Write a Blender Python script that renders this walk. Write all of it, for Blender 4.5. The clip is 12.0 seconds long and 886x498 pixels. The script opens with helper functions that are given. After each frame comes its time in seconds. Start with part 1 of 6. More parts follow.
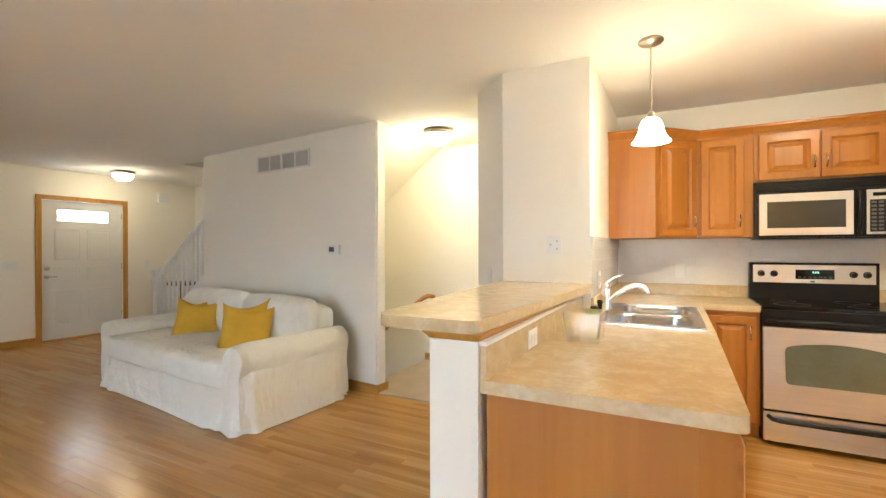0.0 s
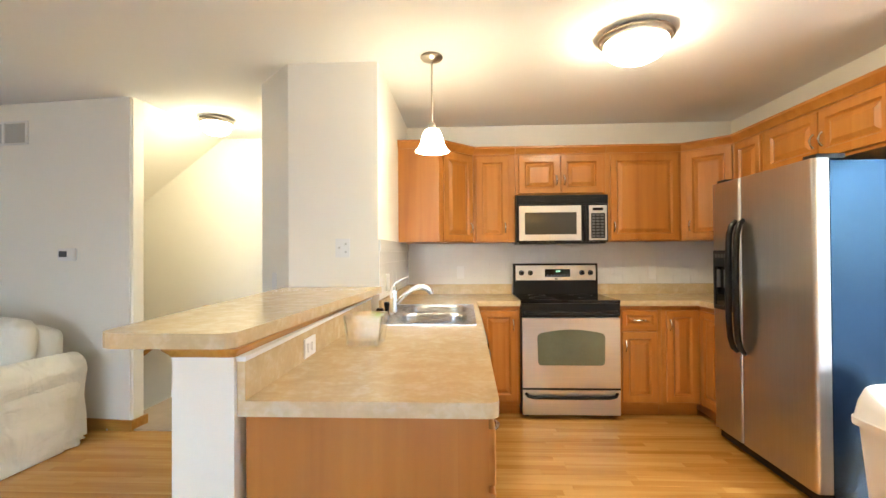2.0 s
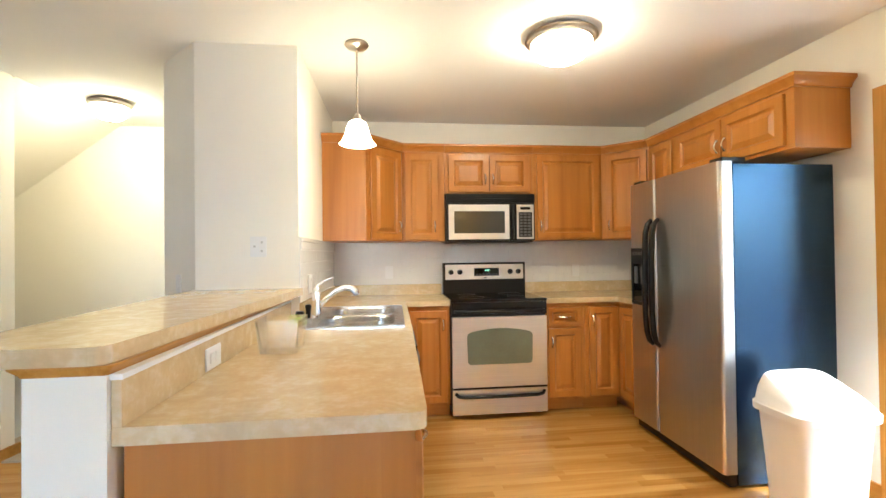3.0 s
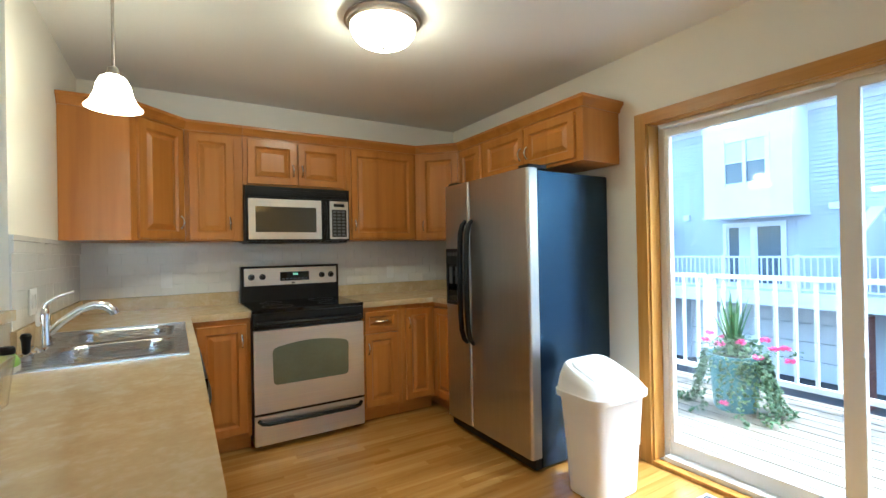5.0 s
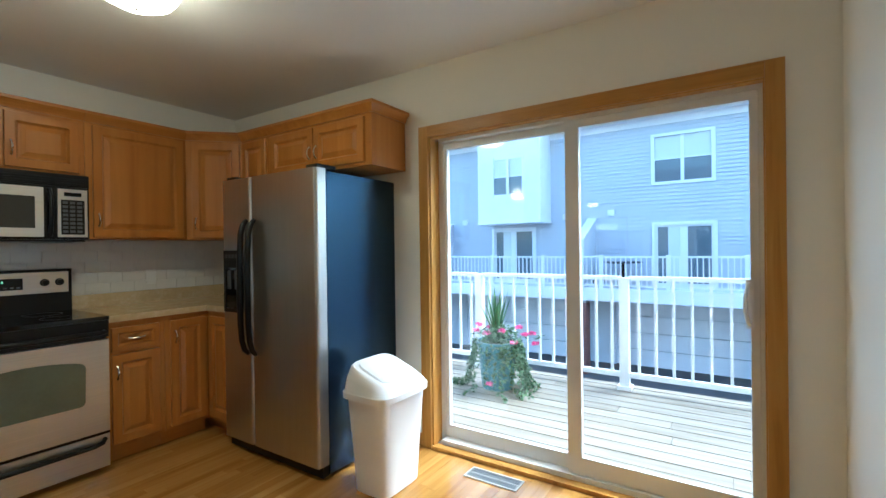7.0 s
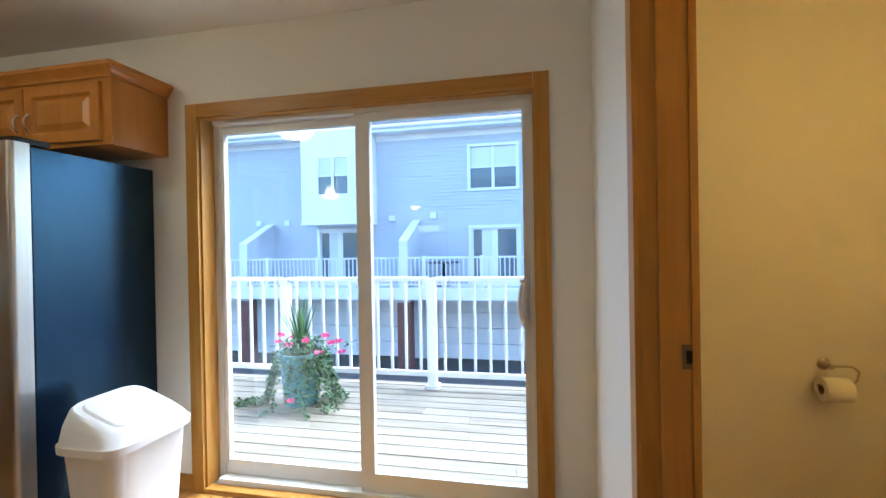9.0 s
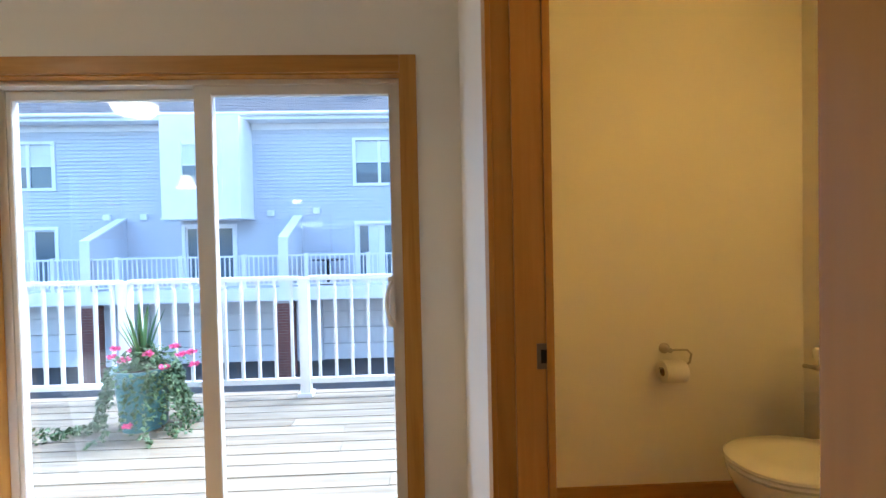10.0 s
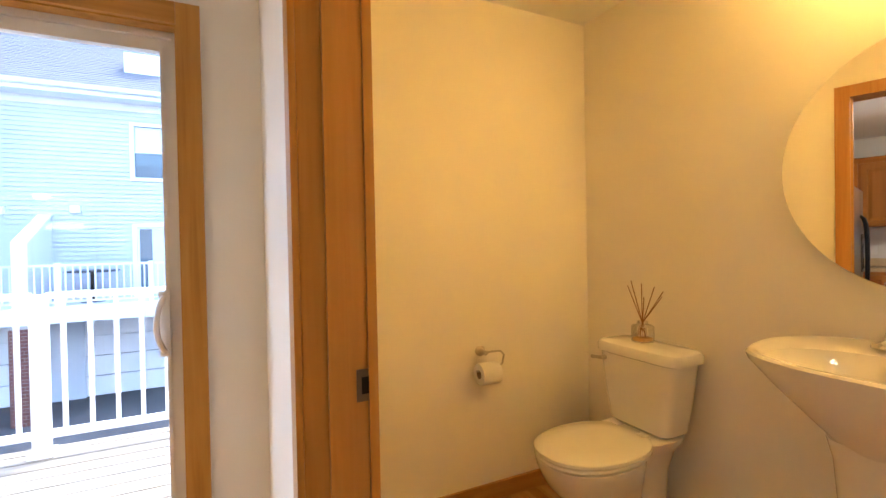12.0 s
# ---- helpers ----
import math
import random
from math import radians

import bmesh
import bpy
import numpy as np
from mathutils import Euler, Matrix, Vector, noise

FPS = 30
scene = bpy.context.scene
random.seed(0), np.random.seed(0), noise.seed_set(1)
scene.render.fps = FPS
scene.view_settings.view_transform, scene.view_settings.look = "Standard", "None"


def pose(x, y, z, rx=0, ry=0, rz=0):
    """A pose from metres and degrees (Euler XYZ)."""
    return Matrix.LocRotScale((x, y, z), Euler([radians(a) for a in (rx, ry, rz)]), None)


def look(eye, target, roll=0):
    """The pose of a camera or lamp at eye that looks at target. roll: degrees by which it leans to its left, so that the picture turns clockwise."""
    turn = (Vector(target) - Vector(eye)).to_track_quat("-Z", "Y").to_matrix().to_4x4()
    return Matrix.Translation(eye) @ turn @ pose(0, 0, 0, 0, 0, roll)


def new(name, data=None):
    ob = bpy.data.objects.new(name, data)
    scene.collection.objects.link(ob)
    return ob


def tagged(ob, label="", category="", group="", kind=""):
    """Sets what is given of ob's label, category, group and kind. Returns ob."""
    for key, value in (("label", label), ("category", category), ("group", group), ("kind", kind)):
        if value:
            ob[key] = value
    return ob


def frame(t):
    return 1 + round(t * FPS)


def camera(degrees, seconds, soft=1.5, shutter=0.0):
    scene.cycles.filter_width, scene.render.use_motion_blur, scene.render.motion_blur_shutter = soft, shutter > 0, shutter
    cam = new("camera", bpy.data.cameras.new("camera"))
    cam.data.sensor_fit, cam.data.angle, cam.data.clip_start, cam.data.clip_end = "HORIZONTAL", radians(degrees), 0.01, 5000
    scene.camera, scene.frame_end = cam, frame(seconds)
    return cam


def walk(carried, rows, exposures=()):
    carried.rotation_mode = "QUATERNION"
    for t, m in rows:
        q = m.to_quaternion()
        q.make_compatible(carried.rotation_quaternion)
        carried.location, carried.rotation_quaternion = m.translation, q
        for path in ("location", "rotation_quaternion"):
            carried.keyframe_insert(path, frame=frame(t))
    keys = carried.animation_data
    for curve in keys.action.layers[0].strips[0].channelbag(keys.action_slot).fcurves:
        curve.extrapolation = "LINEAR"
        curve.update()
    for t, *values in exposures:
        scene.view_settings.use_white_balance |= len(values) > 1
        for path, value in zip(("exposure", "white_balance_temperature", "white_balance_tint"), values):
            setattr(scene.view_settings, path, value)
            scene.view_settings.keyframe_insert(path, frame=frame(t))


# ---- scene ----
cam = camera(89.8, 12.0)
PATH = [
    (0, (-0.515, -4.267, 1.307), (-1.439, -2.493, 1.307), -0.2),
    (0.5, (-0.49, -4.232, 1.303), (-1.191, -2.359, 1.315), -0.2),
    (1, (-0.473, -4.206, 1.304), (-0.943, -2.262, 1.32), -0.2),
    (1.5, (-0.457, -4.183, 1.297), (-0.723, -2.201, 1.317), -0.3),
    (2, (-0.447, -4.16, 1.291), (-0.539, -2.162, 1.312), -0.4),
    (2.5, (-0.439, -4.121, 1.274), (-0.364, -2.123, 1.3), -0.5),
    (4.5, (-0.416, -3.818, 1.292), (0.343, -1.968, 1.279), -1.0),
    (5, (-0.422, -3.776, 1.288), (0.611, -2.063, 1.296), -1.1),
    (5.5, (-0.406, -3.777, 1.317), (0.839, -2.212, 1.307), -1.3),
    (6, (-0.402, -3.778, 1.319), (1.022, -2.374, 1.308), -1.1),
    (6.5, (-0.383, -3.782, 1.309), (1.19, -2.547, 1.301), -0.9),
    (8.5, (-0.212, -3.851, 1.298), (1.678, -3.198, 1.288), -0.8),
    (9, (-0.077, -3.911, 1.303), (1.88, -3.498, 1.29), -1.0),
    (9.5, (0.017, -3.968, 1.299), (2.009, -3.792, 1.276), -1.1),
    (10, (0.086, -4.004, 1.296), (2.084, -4.078, 1.258), -1.2),
    (10.5, (0.176, -4.023, 1.291), (2.147, -4.358, 1.246), -1.2),
    (11, (0.241, -4.037, 1.286), (2.164, -4.584, 1.238), -1.4),
    (11.5, (0.28, -4.045, 1.285), (2.146, -4.763, 1.243), -1.3),
    (12, (0.301, -4.052, 1.281), (2.106, -4.913, 1.258), -1.1),
]
EXPOSURES = [(0, 4.25, 6200, 3), (2.5, 4.25, 5700, 1), (4.5, 3.8, 5220, -4), (5.5, 2.98, 4960, -9), (6.5, 2.8, 4930, -9), (8.5, 2.88, 5060, -4), (9.5, 2.85, 5180, 0), (11, 3.15, 5380, 6), (12, 3.65, 5600, 9)]
walk(cam, [(t, look(eye, target, roll)) for t, eye, target, roll in PATH], EXPOSURES)



# ---- world, sun, exposure ----
world = bpy.data.worlds.new("world")
scene.world = world
world.use_nodes = True
wn = world.node_tree.nodes
sky = wn.new("ShaderNodeTexSky")
sky.sky_type, sky.sun_disc = "NISHITA", False
sky.sun_elevation, sky.sun_rotation = radians(56), radians(127)
sky.air_density, sky.dust_density = 1.0, 2.5
world.node_tree.links.new(sky.outputs[0], wn["Background"].inputs[0])
wn["Background"].inputs[1].default_value = 0.15
sun = new("sun", bpy.data.lights.new("sun", "SUN"))
sun.data.energy, sun.data.angle, sun.data.color = 0.5, radians(12), (1.0, 0.96, 0.9)
sun.matrix_world = look((0, 0, 0), (-0.45, 0.34, -0.83))
LAMP = (1.0, 0.80, 0.53)
LAMP_BATH = (1.0, 0.525, 0.11)


# ---- materials ----
def nodes_of(name):
    m = bpy.data.materials.new(name)
    m.use_nodes = True
    nt = m.node_tree
    return m, nt, nt.nodes["Principled BSDF"]


def put(b, key, value):
    b.inputs[key].default_value = value


def rgb(c):
    return (c[0], c[1], c[2], 1.0)


def coords(nt, scale, shift=True):
    """World-size coordinates, moved by each object's random number."""
    g = nt.nodes.new("ShaderNodeNewGeometry")
    mp = nt.nodes.new("ShaderNodeMapping")
    mp.inputs["Scale"].default_value = scale
    if shift:
        oi = nt.nodes.new("ShaderNodeObjectInfo")
        ad = nt.nodes.new("ShaderNodeMath")
        ad.operation = "ADD"
        nt.links.new(oi.outputs["Random"], ad.inputs[0])
        nt.links.new(g.outputs["Random Per Island"], ad.inputs[1])
        mu = nt.nodes.new("ShaderNodeMath")
        mu.operation = "MULTIPLY"
        mu.inputs[1].default_value = 37.0
        nt.links.new(ad.outputs[0], mu.inputs[0])
        cx = nt.nodes.new("ShaderNodeCombineXYZ")
        for k in range(3):
            nt.links.new(mu.outputs[0], cx.inputs[k])
        nt.links.new(cx.outputs[0], mp.inputs["Location"])
        nt.links.new(g.outputs["Position"], mp.inputs["Vector"])
        return mp.outputs[0], ad.outputs[0]
    nt.links.new(g.outputs["Position"], mp.inputs["Vector"])
    return mp.outputs[0], None


def noise_node(nt, vec, scale, detail=4.0, distortion=0.0):
    n = nt.nodes.new("ShaderNodeTexNoise")
    n.inputs["Scale"].default_value = scale
    n.inputs["Detail"].default_value = detail
    n.inputs["Distortion"].default_value = distortion
    nt.links.new(vec, n.inputs["Vector"])
    return n.outputs["Fac"]


def ramp(nt, fac, stops):
    r = nt.nodes.new("ShaderNodeValToRGB")
    e = r.color_ramp.elements
    e[0].position, e[0].color = stops[0][0], rgb(stops[0][1])
    e[1].position, e[1].color = stops[-1][0], rgb(stops[-1][1])
    for p, c in stops[1:-1]:
        k = e.new(p)
        k.color = rgb(c)
    nt.links.new(fac, r.inputs[0])
    return r.outputs[0]


def bump(nt, b, fac, strength, dist=0.002):
    n = nt.nodes.new("ShaderNodeBump")
    n.inputs["Strength"].default_value = strength
    n.inputs["Distance"].default_value = dist
    nt.links.new(fac, n.inputs["Height"])
    nt.links.new(n.outputs[0], b.inputs["Normal"])


def surface(name, c, rough=0.5, metal=0.0, vary=0.06, scale=3.0, fine=60.0, relief=0.15, dist=0.001, coat=0.0, stretch=(1, 1, 1), spec=0.5):
    """A plain surface: large soft stains, fine grain and a slight relief."""
    m, nt, b = nodes_of(name)
    v, _ = coords(nt, stretch, False)
    big, small = noise_node(nt, v, scale, 3), noise_node(nt, v, fine, 3)
    mix = nt.nodes.new("ShaderNodeMath")
    mix.operation = "MULTIPLY_ADD"
    mix.inputs[1].default_value = 0.35
    nt.links.new(small, mix.inputs[0])
    nt.links.new(big, mix.inputs[2])
    lo, hi = [x * (1 - vary) for x in c], [min(1, x * (1 + vary)) for x in c]
    nt.links.new(ramp(nt, mix.outputs[0], [(0.35, lo), (0.95, hi)]), b.inputs["Base Color"])
    put(b, "Roughness", rough), put(b, "Metallic", metal), put(b, "Coat Weight", coat), put(b, "Specular IOR Level", spec)
    if relief:
        bump(nt, b, small, relief, dist)
    return m


def wood(name, dark, mid, light, axis="x", rough=0.35, spread=0.3, coat=0.0, freq=1.0, relief=0.08, spec=0.35):
    """Wood with its grain along an axis; each piece has a tone of its own."""
    m, nt, b = nodes_of(name)
    sc = {"x": (1.2, 22, 22), "y": (22, 1.2, 22), "z": (22, 22, 1.2)}[axis]
    v, rnd = coords(nt, [k * freq for k in sc])
    grain = noise_node(nt, v, 1.0, 6, 0.8)
    fine = noise_node(nt, v, 4.5, 4, 0.2)
    a = nt.nodes.new("ShaderNodeMath")
    a.operation = "MULTIPLY_ADD"
    a.inputs[1].default_value = 0.3
    nt.links.new(fine, a.inputs[0])
    nt.links.new(grain, a.inputs[2])
    fr = nt.nodes.new("ShaderNodeMath")
    fr.operation = "FRACT"
    nt.links.new(rnd, fr.inputs[0])
    s = nt.nodes.new("ShaderNodeMath")
    s.operation = "MULTIPLY_ADD"
    s.inputs[1].default_value = spread
    nt.links.new(fr.outputs[0], s.inputs[0])
    nt.links.new(a.outputs[0], s.inputs[2])
    nt.links.new(ramp(nt, s.outputs[0], [(0.4, dark), (0.62 + spread / 2, mid), (0.95 + spread / 2, light)]), b.inputs["Base Color"])
    put(b, "Roughness", rough), put(b, "Coat Weight", coat), put(b, "Coat Roughness", 0.15), put(b, "Specular IOR Level", spec)
    bump(nt, b, fine, relief, 0.001)
    return m


def glow(name, c, strength, rough=0.3):
    m, nt, b = nodes_of(name)
    put(b, "Base Color", (0.9, 0.88, 0.84, 1)), put(b, "Roughness", rough)
    put(b, "Emission Color", rgb(c)), put(b, "Emission Strength", strength)
    return m


def clear(name, c=(1, 1, 1), rough=0.0, ior=1.45):
    m, nt, b = nodes_of(name)
    put(b, "Base Color", rgb(c)), put(b, "Roughness", rough), put(b, "IOR", ior), put(b, "Transmission Weight", 1.0)
    return m


def mottled(name, a, b_, c, rough=0.3):
    """Stone-patterned laminate."""
    m, nt, b = nodes_of(name)
    v, _ = coords(nt, (1, 1, 1), False)
    n1, n2 = noise_node(nt, v, 13, 7, 0.6), noise_node(nt, v, 48, 6, 0.5)
    k = nt.nodes.new("ShaderNodeMath")
    k.operation = "MULTIPLY_ADD"
    k.inputs[1].default_value = 0.6
    nt.links.new(n2, k.inputs[0])
    nt.links.new(n1, k.inputs[2])
    nt.links.new(ramp(nt, k.outputs[0], [(0.58, a), (0.80, b_), (1.02, c)]), b.inputs["Base Color"])
    put(b, "Roughness", rough)
    bump(nt, b, n2, 0.03, 0.001)
    return m


def brushed(name, c, rough=0.32, axis="z"):
    m, nt, b = nodes_of(name)
    sc = {"z": (300, 300, 3), "x": (3, 300, 300), "y": (300, 3, 300)}[axis]
    v, _ = coords(nt, sc, False)
    n = noise_node(nt, v, 1.0, 3)
    nt.links.new(ramp(nt, n, [(0.2, [x * 0.9 for x in c]), (0.8, [min(1, x * 1.08) for x in c])]), b.inputs["Base Color"])
    r = nt.nodes.new("ShaderNodeMapRange")
    r.inputs["To Min"].default_value, r.inputs["To Max"].default_value = rough - 0.05, rough + 0.07
    nt.links.new(n, r.inputs["Value"])
    nt.links.new(r.outputs[0], b.inputs["Roughness"])
    put(b, "Metallic", 1.0)
    bump(nt, b, n, 0.012, 0.0005)
    return m


def creased(name, c):
    """Loose cotton with soft folds and finer slanting wrinkles."""
    m, nt, b = nodes_of(name)
    v, _ = coords(nt, (1, 1, 0.45), False)
    w, _ = coords(nt, (2.2, 2.2, 5.5), False)
    turned = nt.nodes.new("ShaderNodeMapping")
    turned.inputs["Rotation"].default_value = (0.5, 0.35, 0)
    nt.links.new(w, turned.inputs["Vector"])
    n1, n2, n3 = noise_node(nt, v, 5, 2.5, 1.2), noise_node(nt, v, 420, 2), noise_node(nt, turned.outputs[0], 2.2, 3, 1.6)
    k = nt.nodes.new("ShaderNodeMath")
    k.operation = "MULTIPLY_ADD"
    k.inputs[1].default_value = 0.03
    nt.links.new(n2, k.inputs[0])
    nt.links.new(n1, k.inputs[2])
    k2 = nt.nodes.new("ShaderNodeMath")
    k2.operation = "MULTIPLY_ADD"
    k2.inputs[1].default_value = 0.16
    nt.links.new(n3, k2.inputs[0])
    nt.links.new(k.outputs[0], k2.inputs[2])
    # fold shading put into the colour: hollows slightly darker than crests
    nt.links.new(ramp(nt, n1, [(0.3, [x * 0.95 for x in c]), (0.7, c)]), b.inputs["Base Color"])
    put(b, "Roughness", 0.9)
    bump(nt, b, k2.outputs[0], 0.7, 0.055)
    return m


PAINT = surface("cream_wall_paint", (0.86, 0.82, 0.72), 0.65, vary=0.02, scale=1.5, fine=180, relief=0.12)
CEIL = surface("white_ceiling_paint", (0.86, 0.85, 0.82), 0.9, vary=0.02, scale=1.2, fine=140, relief=0.2)
OAK_FLOOR = wood("oak_floor", (0.30, 0.130, 0.022), (0.42, 0.205, 0.044), (0.52, 0.285, 0.078), "x", 0.24, 0.24, 0.10, 0.42, 0.03)
OAK_TRIM_X = wood("oak_trim_x", (0.34, 0.150, 0.023), (0.46, 0.222, 0.040), (0.54, 0.29, 0.068), "x", 0.35, 0.1)
OAK_TRIM_Y = wood("oak_trim_y", (0.34, 0.150, 0.023), (0.46, 0.222, 0.040), (0.54, 0.29, 0.068), "y", 0.35, 0.1)
OAK_TRIM_Z = wood("oak_trim_z", (0.34, 0.150, 0.023), (0.46, 0.222, 0.040), (0.54, 0.29, 0.068), "z", 0.35, 0.1)
MAPLE = wood("maple_cabinet", (0.33, 0.115, 0.015), (0.43, 0.165, 0.026), (0.52, 0.225, 0.042), "z", 0.34, 0.10, 0.10, 0.3, 0.01)
MAPLE_X = wood("maple_cabinet_x", (0.33, 0.115, 0.015), (0.43, 0.165, 0.026), (0.52, 0.225, 0.042), "x", 0.32, 0.12, 0.2, 0.35, 0.02)
MAPLE_Y = wood("maple_cabinet_y", (0.33, 0.115, 0.015), (0.43, 0.165, 0.026), (0.52, 0.225, 0.042), "y", 0.32, 0.12, 0.2, 0.35, 0.02)
LAMINATE = mottled("beige_laminate", (0.59, 0.44, 0.245), (0.635, 0.485, 0.275), (0.69, 0.56, 0.36), 0.15)
TILE = surface("white_glazed_tile", (0.78, 0.76, 0.71), 0.12, vary=0.03, scale=9, fine=40, relief=0.02)
GROUT = surface("grout", (0.72, 0.70, 0.65), 0.9)
STEEL = brushed("stainless_steel_z", (0.56, 0.54, 0.51), 0.31, "z")
STEEL_X = brushed("stainless_steel_x", (0.62, 0.60, 0.57), 0.32, "x")
STEEL_TRIM = brushed("bright_steel", (0.75, 0.74, 0.72), 0.22, "z")
SINK_STEEL = brushed("sink_steel", (0.50, 0.50, 0.50), 0.27, "x")
CHROME = surface("chrome", (0.85, 0.85, 0.86), 0.07, 1.0, 0.01, relief=0)
PULL = surface("satin_nickel_pull", (0.72, 0.68, 0.60), 0.2, 1.0, 0.02, relief=0)
NICKEL = surface("brushed_nickel", (0.50, 0.46, 0.40), 0.32, 1.0, 0.04, relief=0.02)
BLACK = surface("black_plastic", (0.005, 0.005, 0.006), 0.3, vary=0.2, relief=0.05, spec=0.3)
BLACK_GLASS = surface("black_glass", (0.003, 0.003, 0.004), 0.05, vary=0.05, relief=0, spec=0.4)
# blue sheen of reflected daylight is put into base colour and specular tint
BLACK_SIDE = surface("textured_black_steel", (0.002, 0.004, 0.010), 0.20, vary=0.1, fine=95, relief=0.6, dist=0.002, spec=1.0)
put(BLACK_SIDE.node_tree.nodes["Principled BSDF"], "Specular Tint", (0.30, 0.60, 1.0, 1.0))
put(BLACK_SIDE.node_tree.nodes["Principled BSDF"], "IOR", 1.52)
OVEN_GLASS = surface("oven_glass", (0.13, 0.145, 0.10), 0.14, vary=0.15, scale=4, relief=0)
MW_GLASS = surface("microwave_glass", (0.055, 0.05, 0.042), 0.08, vary=0.1, relief=0)
GREY_KEYS = surface("grey_keys", (0.10, 0.10, 0.11), 0.5)
BRONZE_METAL = surface("aged_bronze_metal", (0.20, 0.16, 0.12), 0.4, 1.0, vary=0.15, fine=300, relief=0.1)
WHITE_PLASTIC = surface("white_plastic", (0.80, 0.79, 0.76), 0.35, vary=0.02, relief=0.02)
BIN_WHITE = surface("white_bin_plastic", (0.82, 0.82, 0.84), 0.3, vary=0.02, fine=200, relief=0.1)
VINYL = surface("white_vinyl", (0.74, 0.73, 0.70), 0.4, vary=0.03, relief=0.02)
WHITE_PAINT = surface("white_gloss_paint", (0.80, 0.80, 0.78), 0.35, vary=0.03, relief=0.04)
DOOR_PAINT = surface("white_door_paint", (0.70, 0.69, 0.66), 0.45, vary=0.03, relief=0.04)
PORCELAIN = surface("white_porcelain", (0.80, 0.78, 0.72), 0.08, vary=0.01, relief=0, coat=0.4)
SLIP = creased("cream_cotton_slipcover", (0.82, 0.80, 0.72))
YELLOW = surface("mustard_cotton", (0.60, 0.36, 0.035), 0.9, vary=0.08, scale=8, fine=420, relief=0.4)
CARPET = surface("beige_carpet", (0.50, 0.41, 0.31), 1.0, vary=0.1, scale=6, fine=420, relief=1.0, dist=0.006)
MIRROR = surface("mirror_silver", (0.9, 0.9, 0.9), 0.0, 1.0, 0.0, relief=0)
GLASS = clear("window_glass")
VASE = clear("clear_glass", (1, 1, 1), 0.0, 1.35)
put(VASE.node_tree.nodes["Principled BSDF"], "Coat Weight", 1.0)
put(VASE.node_tree.nodes["Principled BSDF"], "Alpha", 0.5)
SHADE = glow("lit_frosted_glass", LAMP, 4.2)
SHADE_HALL = glow("lit_hall_glass", LAMP, 5.0)
SHADE_ENTRY = glow("lit_entry_glass", LAMP, 2.6)
SHADE_PEND = glow("lit_pendant_glass", LAMP, 2.3)
SHADE_BATH = glow("lit_vanity_glass", LAMP_BATH, 3.6)
# no lamp: emission stands in for daylight behind the front door's glass
DOOR_DAYLIGHT_GLOW = glow("door_glass_daylight_glow", (0.85, 0.93, 1.0), 0.7)
DECK_WOOD = wood("weathered_deck_wood", (0.14, 0.115, 0.085), (0.235, 0.205, 0.16), (0.30, 0.27, 0.22), "y", 0.7, 0.25, 0, 1.0, 0.4)
SIDING = surface("grey_vinyl_siding", (0.50, 0.52, 0.56), 0.6, vary=0.05, scale=0.8, fine=30, relief=0.1)
EXT_WHITE = surface("white_exterior_trim", (0.74, 0.75, 0.76), 0.5, vary=0.04, scale=2, relief=0.05)
SHINGLE = surface("grey_shingle", (0.09, 0.095, 0.11), 0.95, vary=0.35, scale=6, fine=25, relief=0.6, dist=0.01)
BRICK = surface("red_brick", (0.15, 0.065, 0.055), 0.9, vary=0.25, scale=9, fine=50, relief=0.5)
MORTAR = surface("mortar", (0.35, 0.33, 0.30), 0.95)
DARK_PANE = surface("dark_window_glass", (0.11, 0.14, 0.16), 0.05, vary=0.1, relief=0)
BLIND = surface("white_blind", (0.60, 0.63, 0.62), 0.6, vary=0.05)
GARAGE = surface("garage_door_paint", (0.78, 0.78, 0.80), 0.6, vary=0.05, scale=2)
ASPHALT = surface("asphalt", (0.07, 0.07, 0.07), 0.95, vary=0.25, scale=2, fine=80, relief=0.6, dist=0.01)
POT = surface("teal_glazed_pot", (0.09, 0.23, 0.27), 0.3, vary=0.25, scale=12, relief=0.1)
SOIL = surface("potting_soil", (0.04, 0.03, 0.02), 1.0, vary=0.4)
LEAF = surface("ivy_leaf", (0.055, 0.11, 0.04), 0.5, vary=0.4, scale=12, relief=0.1)
SPIKE_LEAF = surface("spike_leaf", (0.08, 0.17, 0.06), 0.45, vary=0.3, scale=10, relief=0.1)
PETAL = surface("pink_petal", (0.75, 0.12, 0.32), 0.6, vary=0.2, scale=20, relief=0.1)
REED = surface("brown_reed", (0.24, 0.11, 0.04), 0.7, vary=0.2)
PAPER = surface("toilet_paper", (0.80, 0.77, 0.70), 0.95, vary=0.03, fine=200, relief=0.3)
CARD = surface("cardboard", (0.25, 0.17, 0.10), 0.9)
AMBER = surface("amber_oil", (0.62, 0.40, 0.16), 0.1, relief=0)
REGISTER = surface("grey_register", (0.27, 0.27, 0.27), 0.45)
SOAP = surface("green_soap", (0.30, 0.55, 0.08), 0.3, vary=0.1, relief=0)
GREEN_LED = glow("green_display_digits", (0.1, 0.8, 0.4), 0.12)
DARK_WOOD = wood("dark_stained_wood", (0.05, 0.02, 0.01), (0.10, 0.045, 0.02), (0.16, 0.07, 0.03), "x", 0.35)
VENT = surface("grey_vent", (0.52, 0.50, 0.46), 0.5)

# ---- building helpers ----
ORIGIN = {}


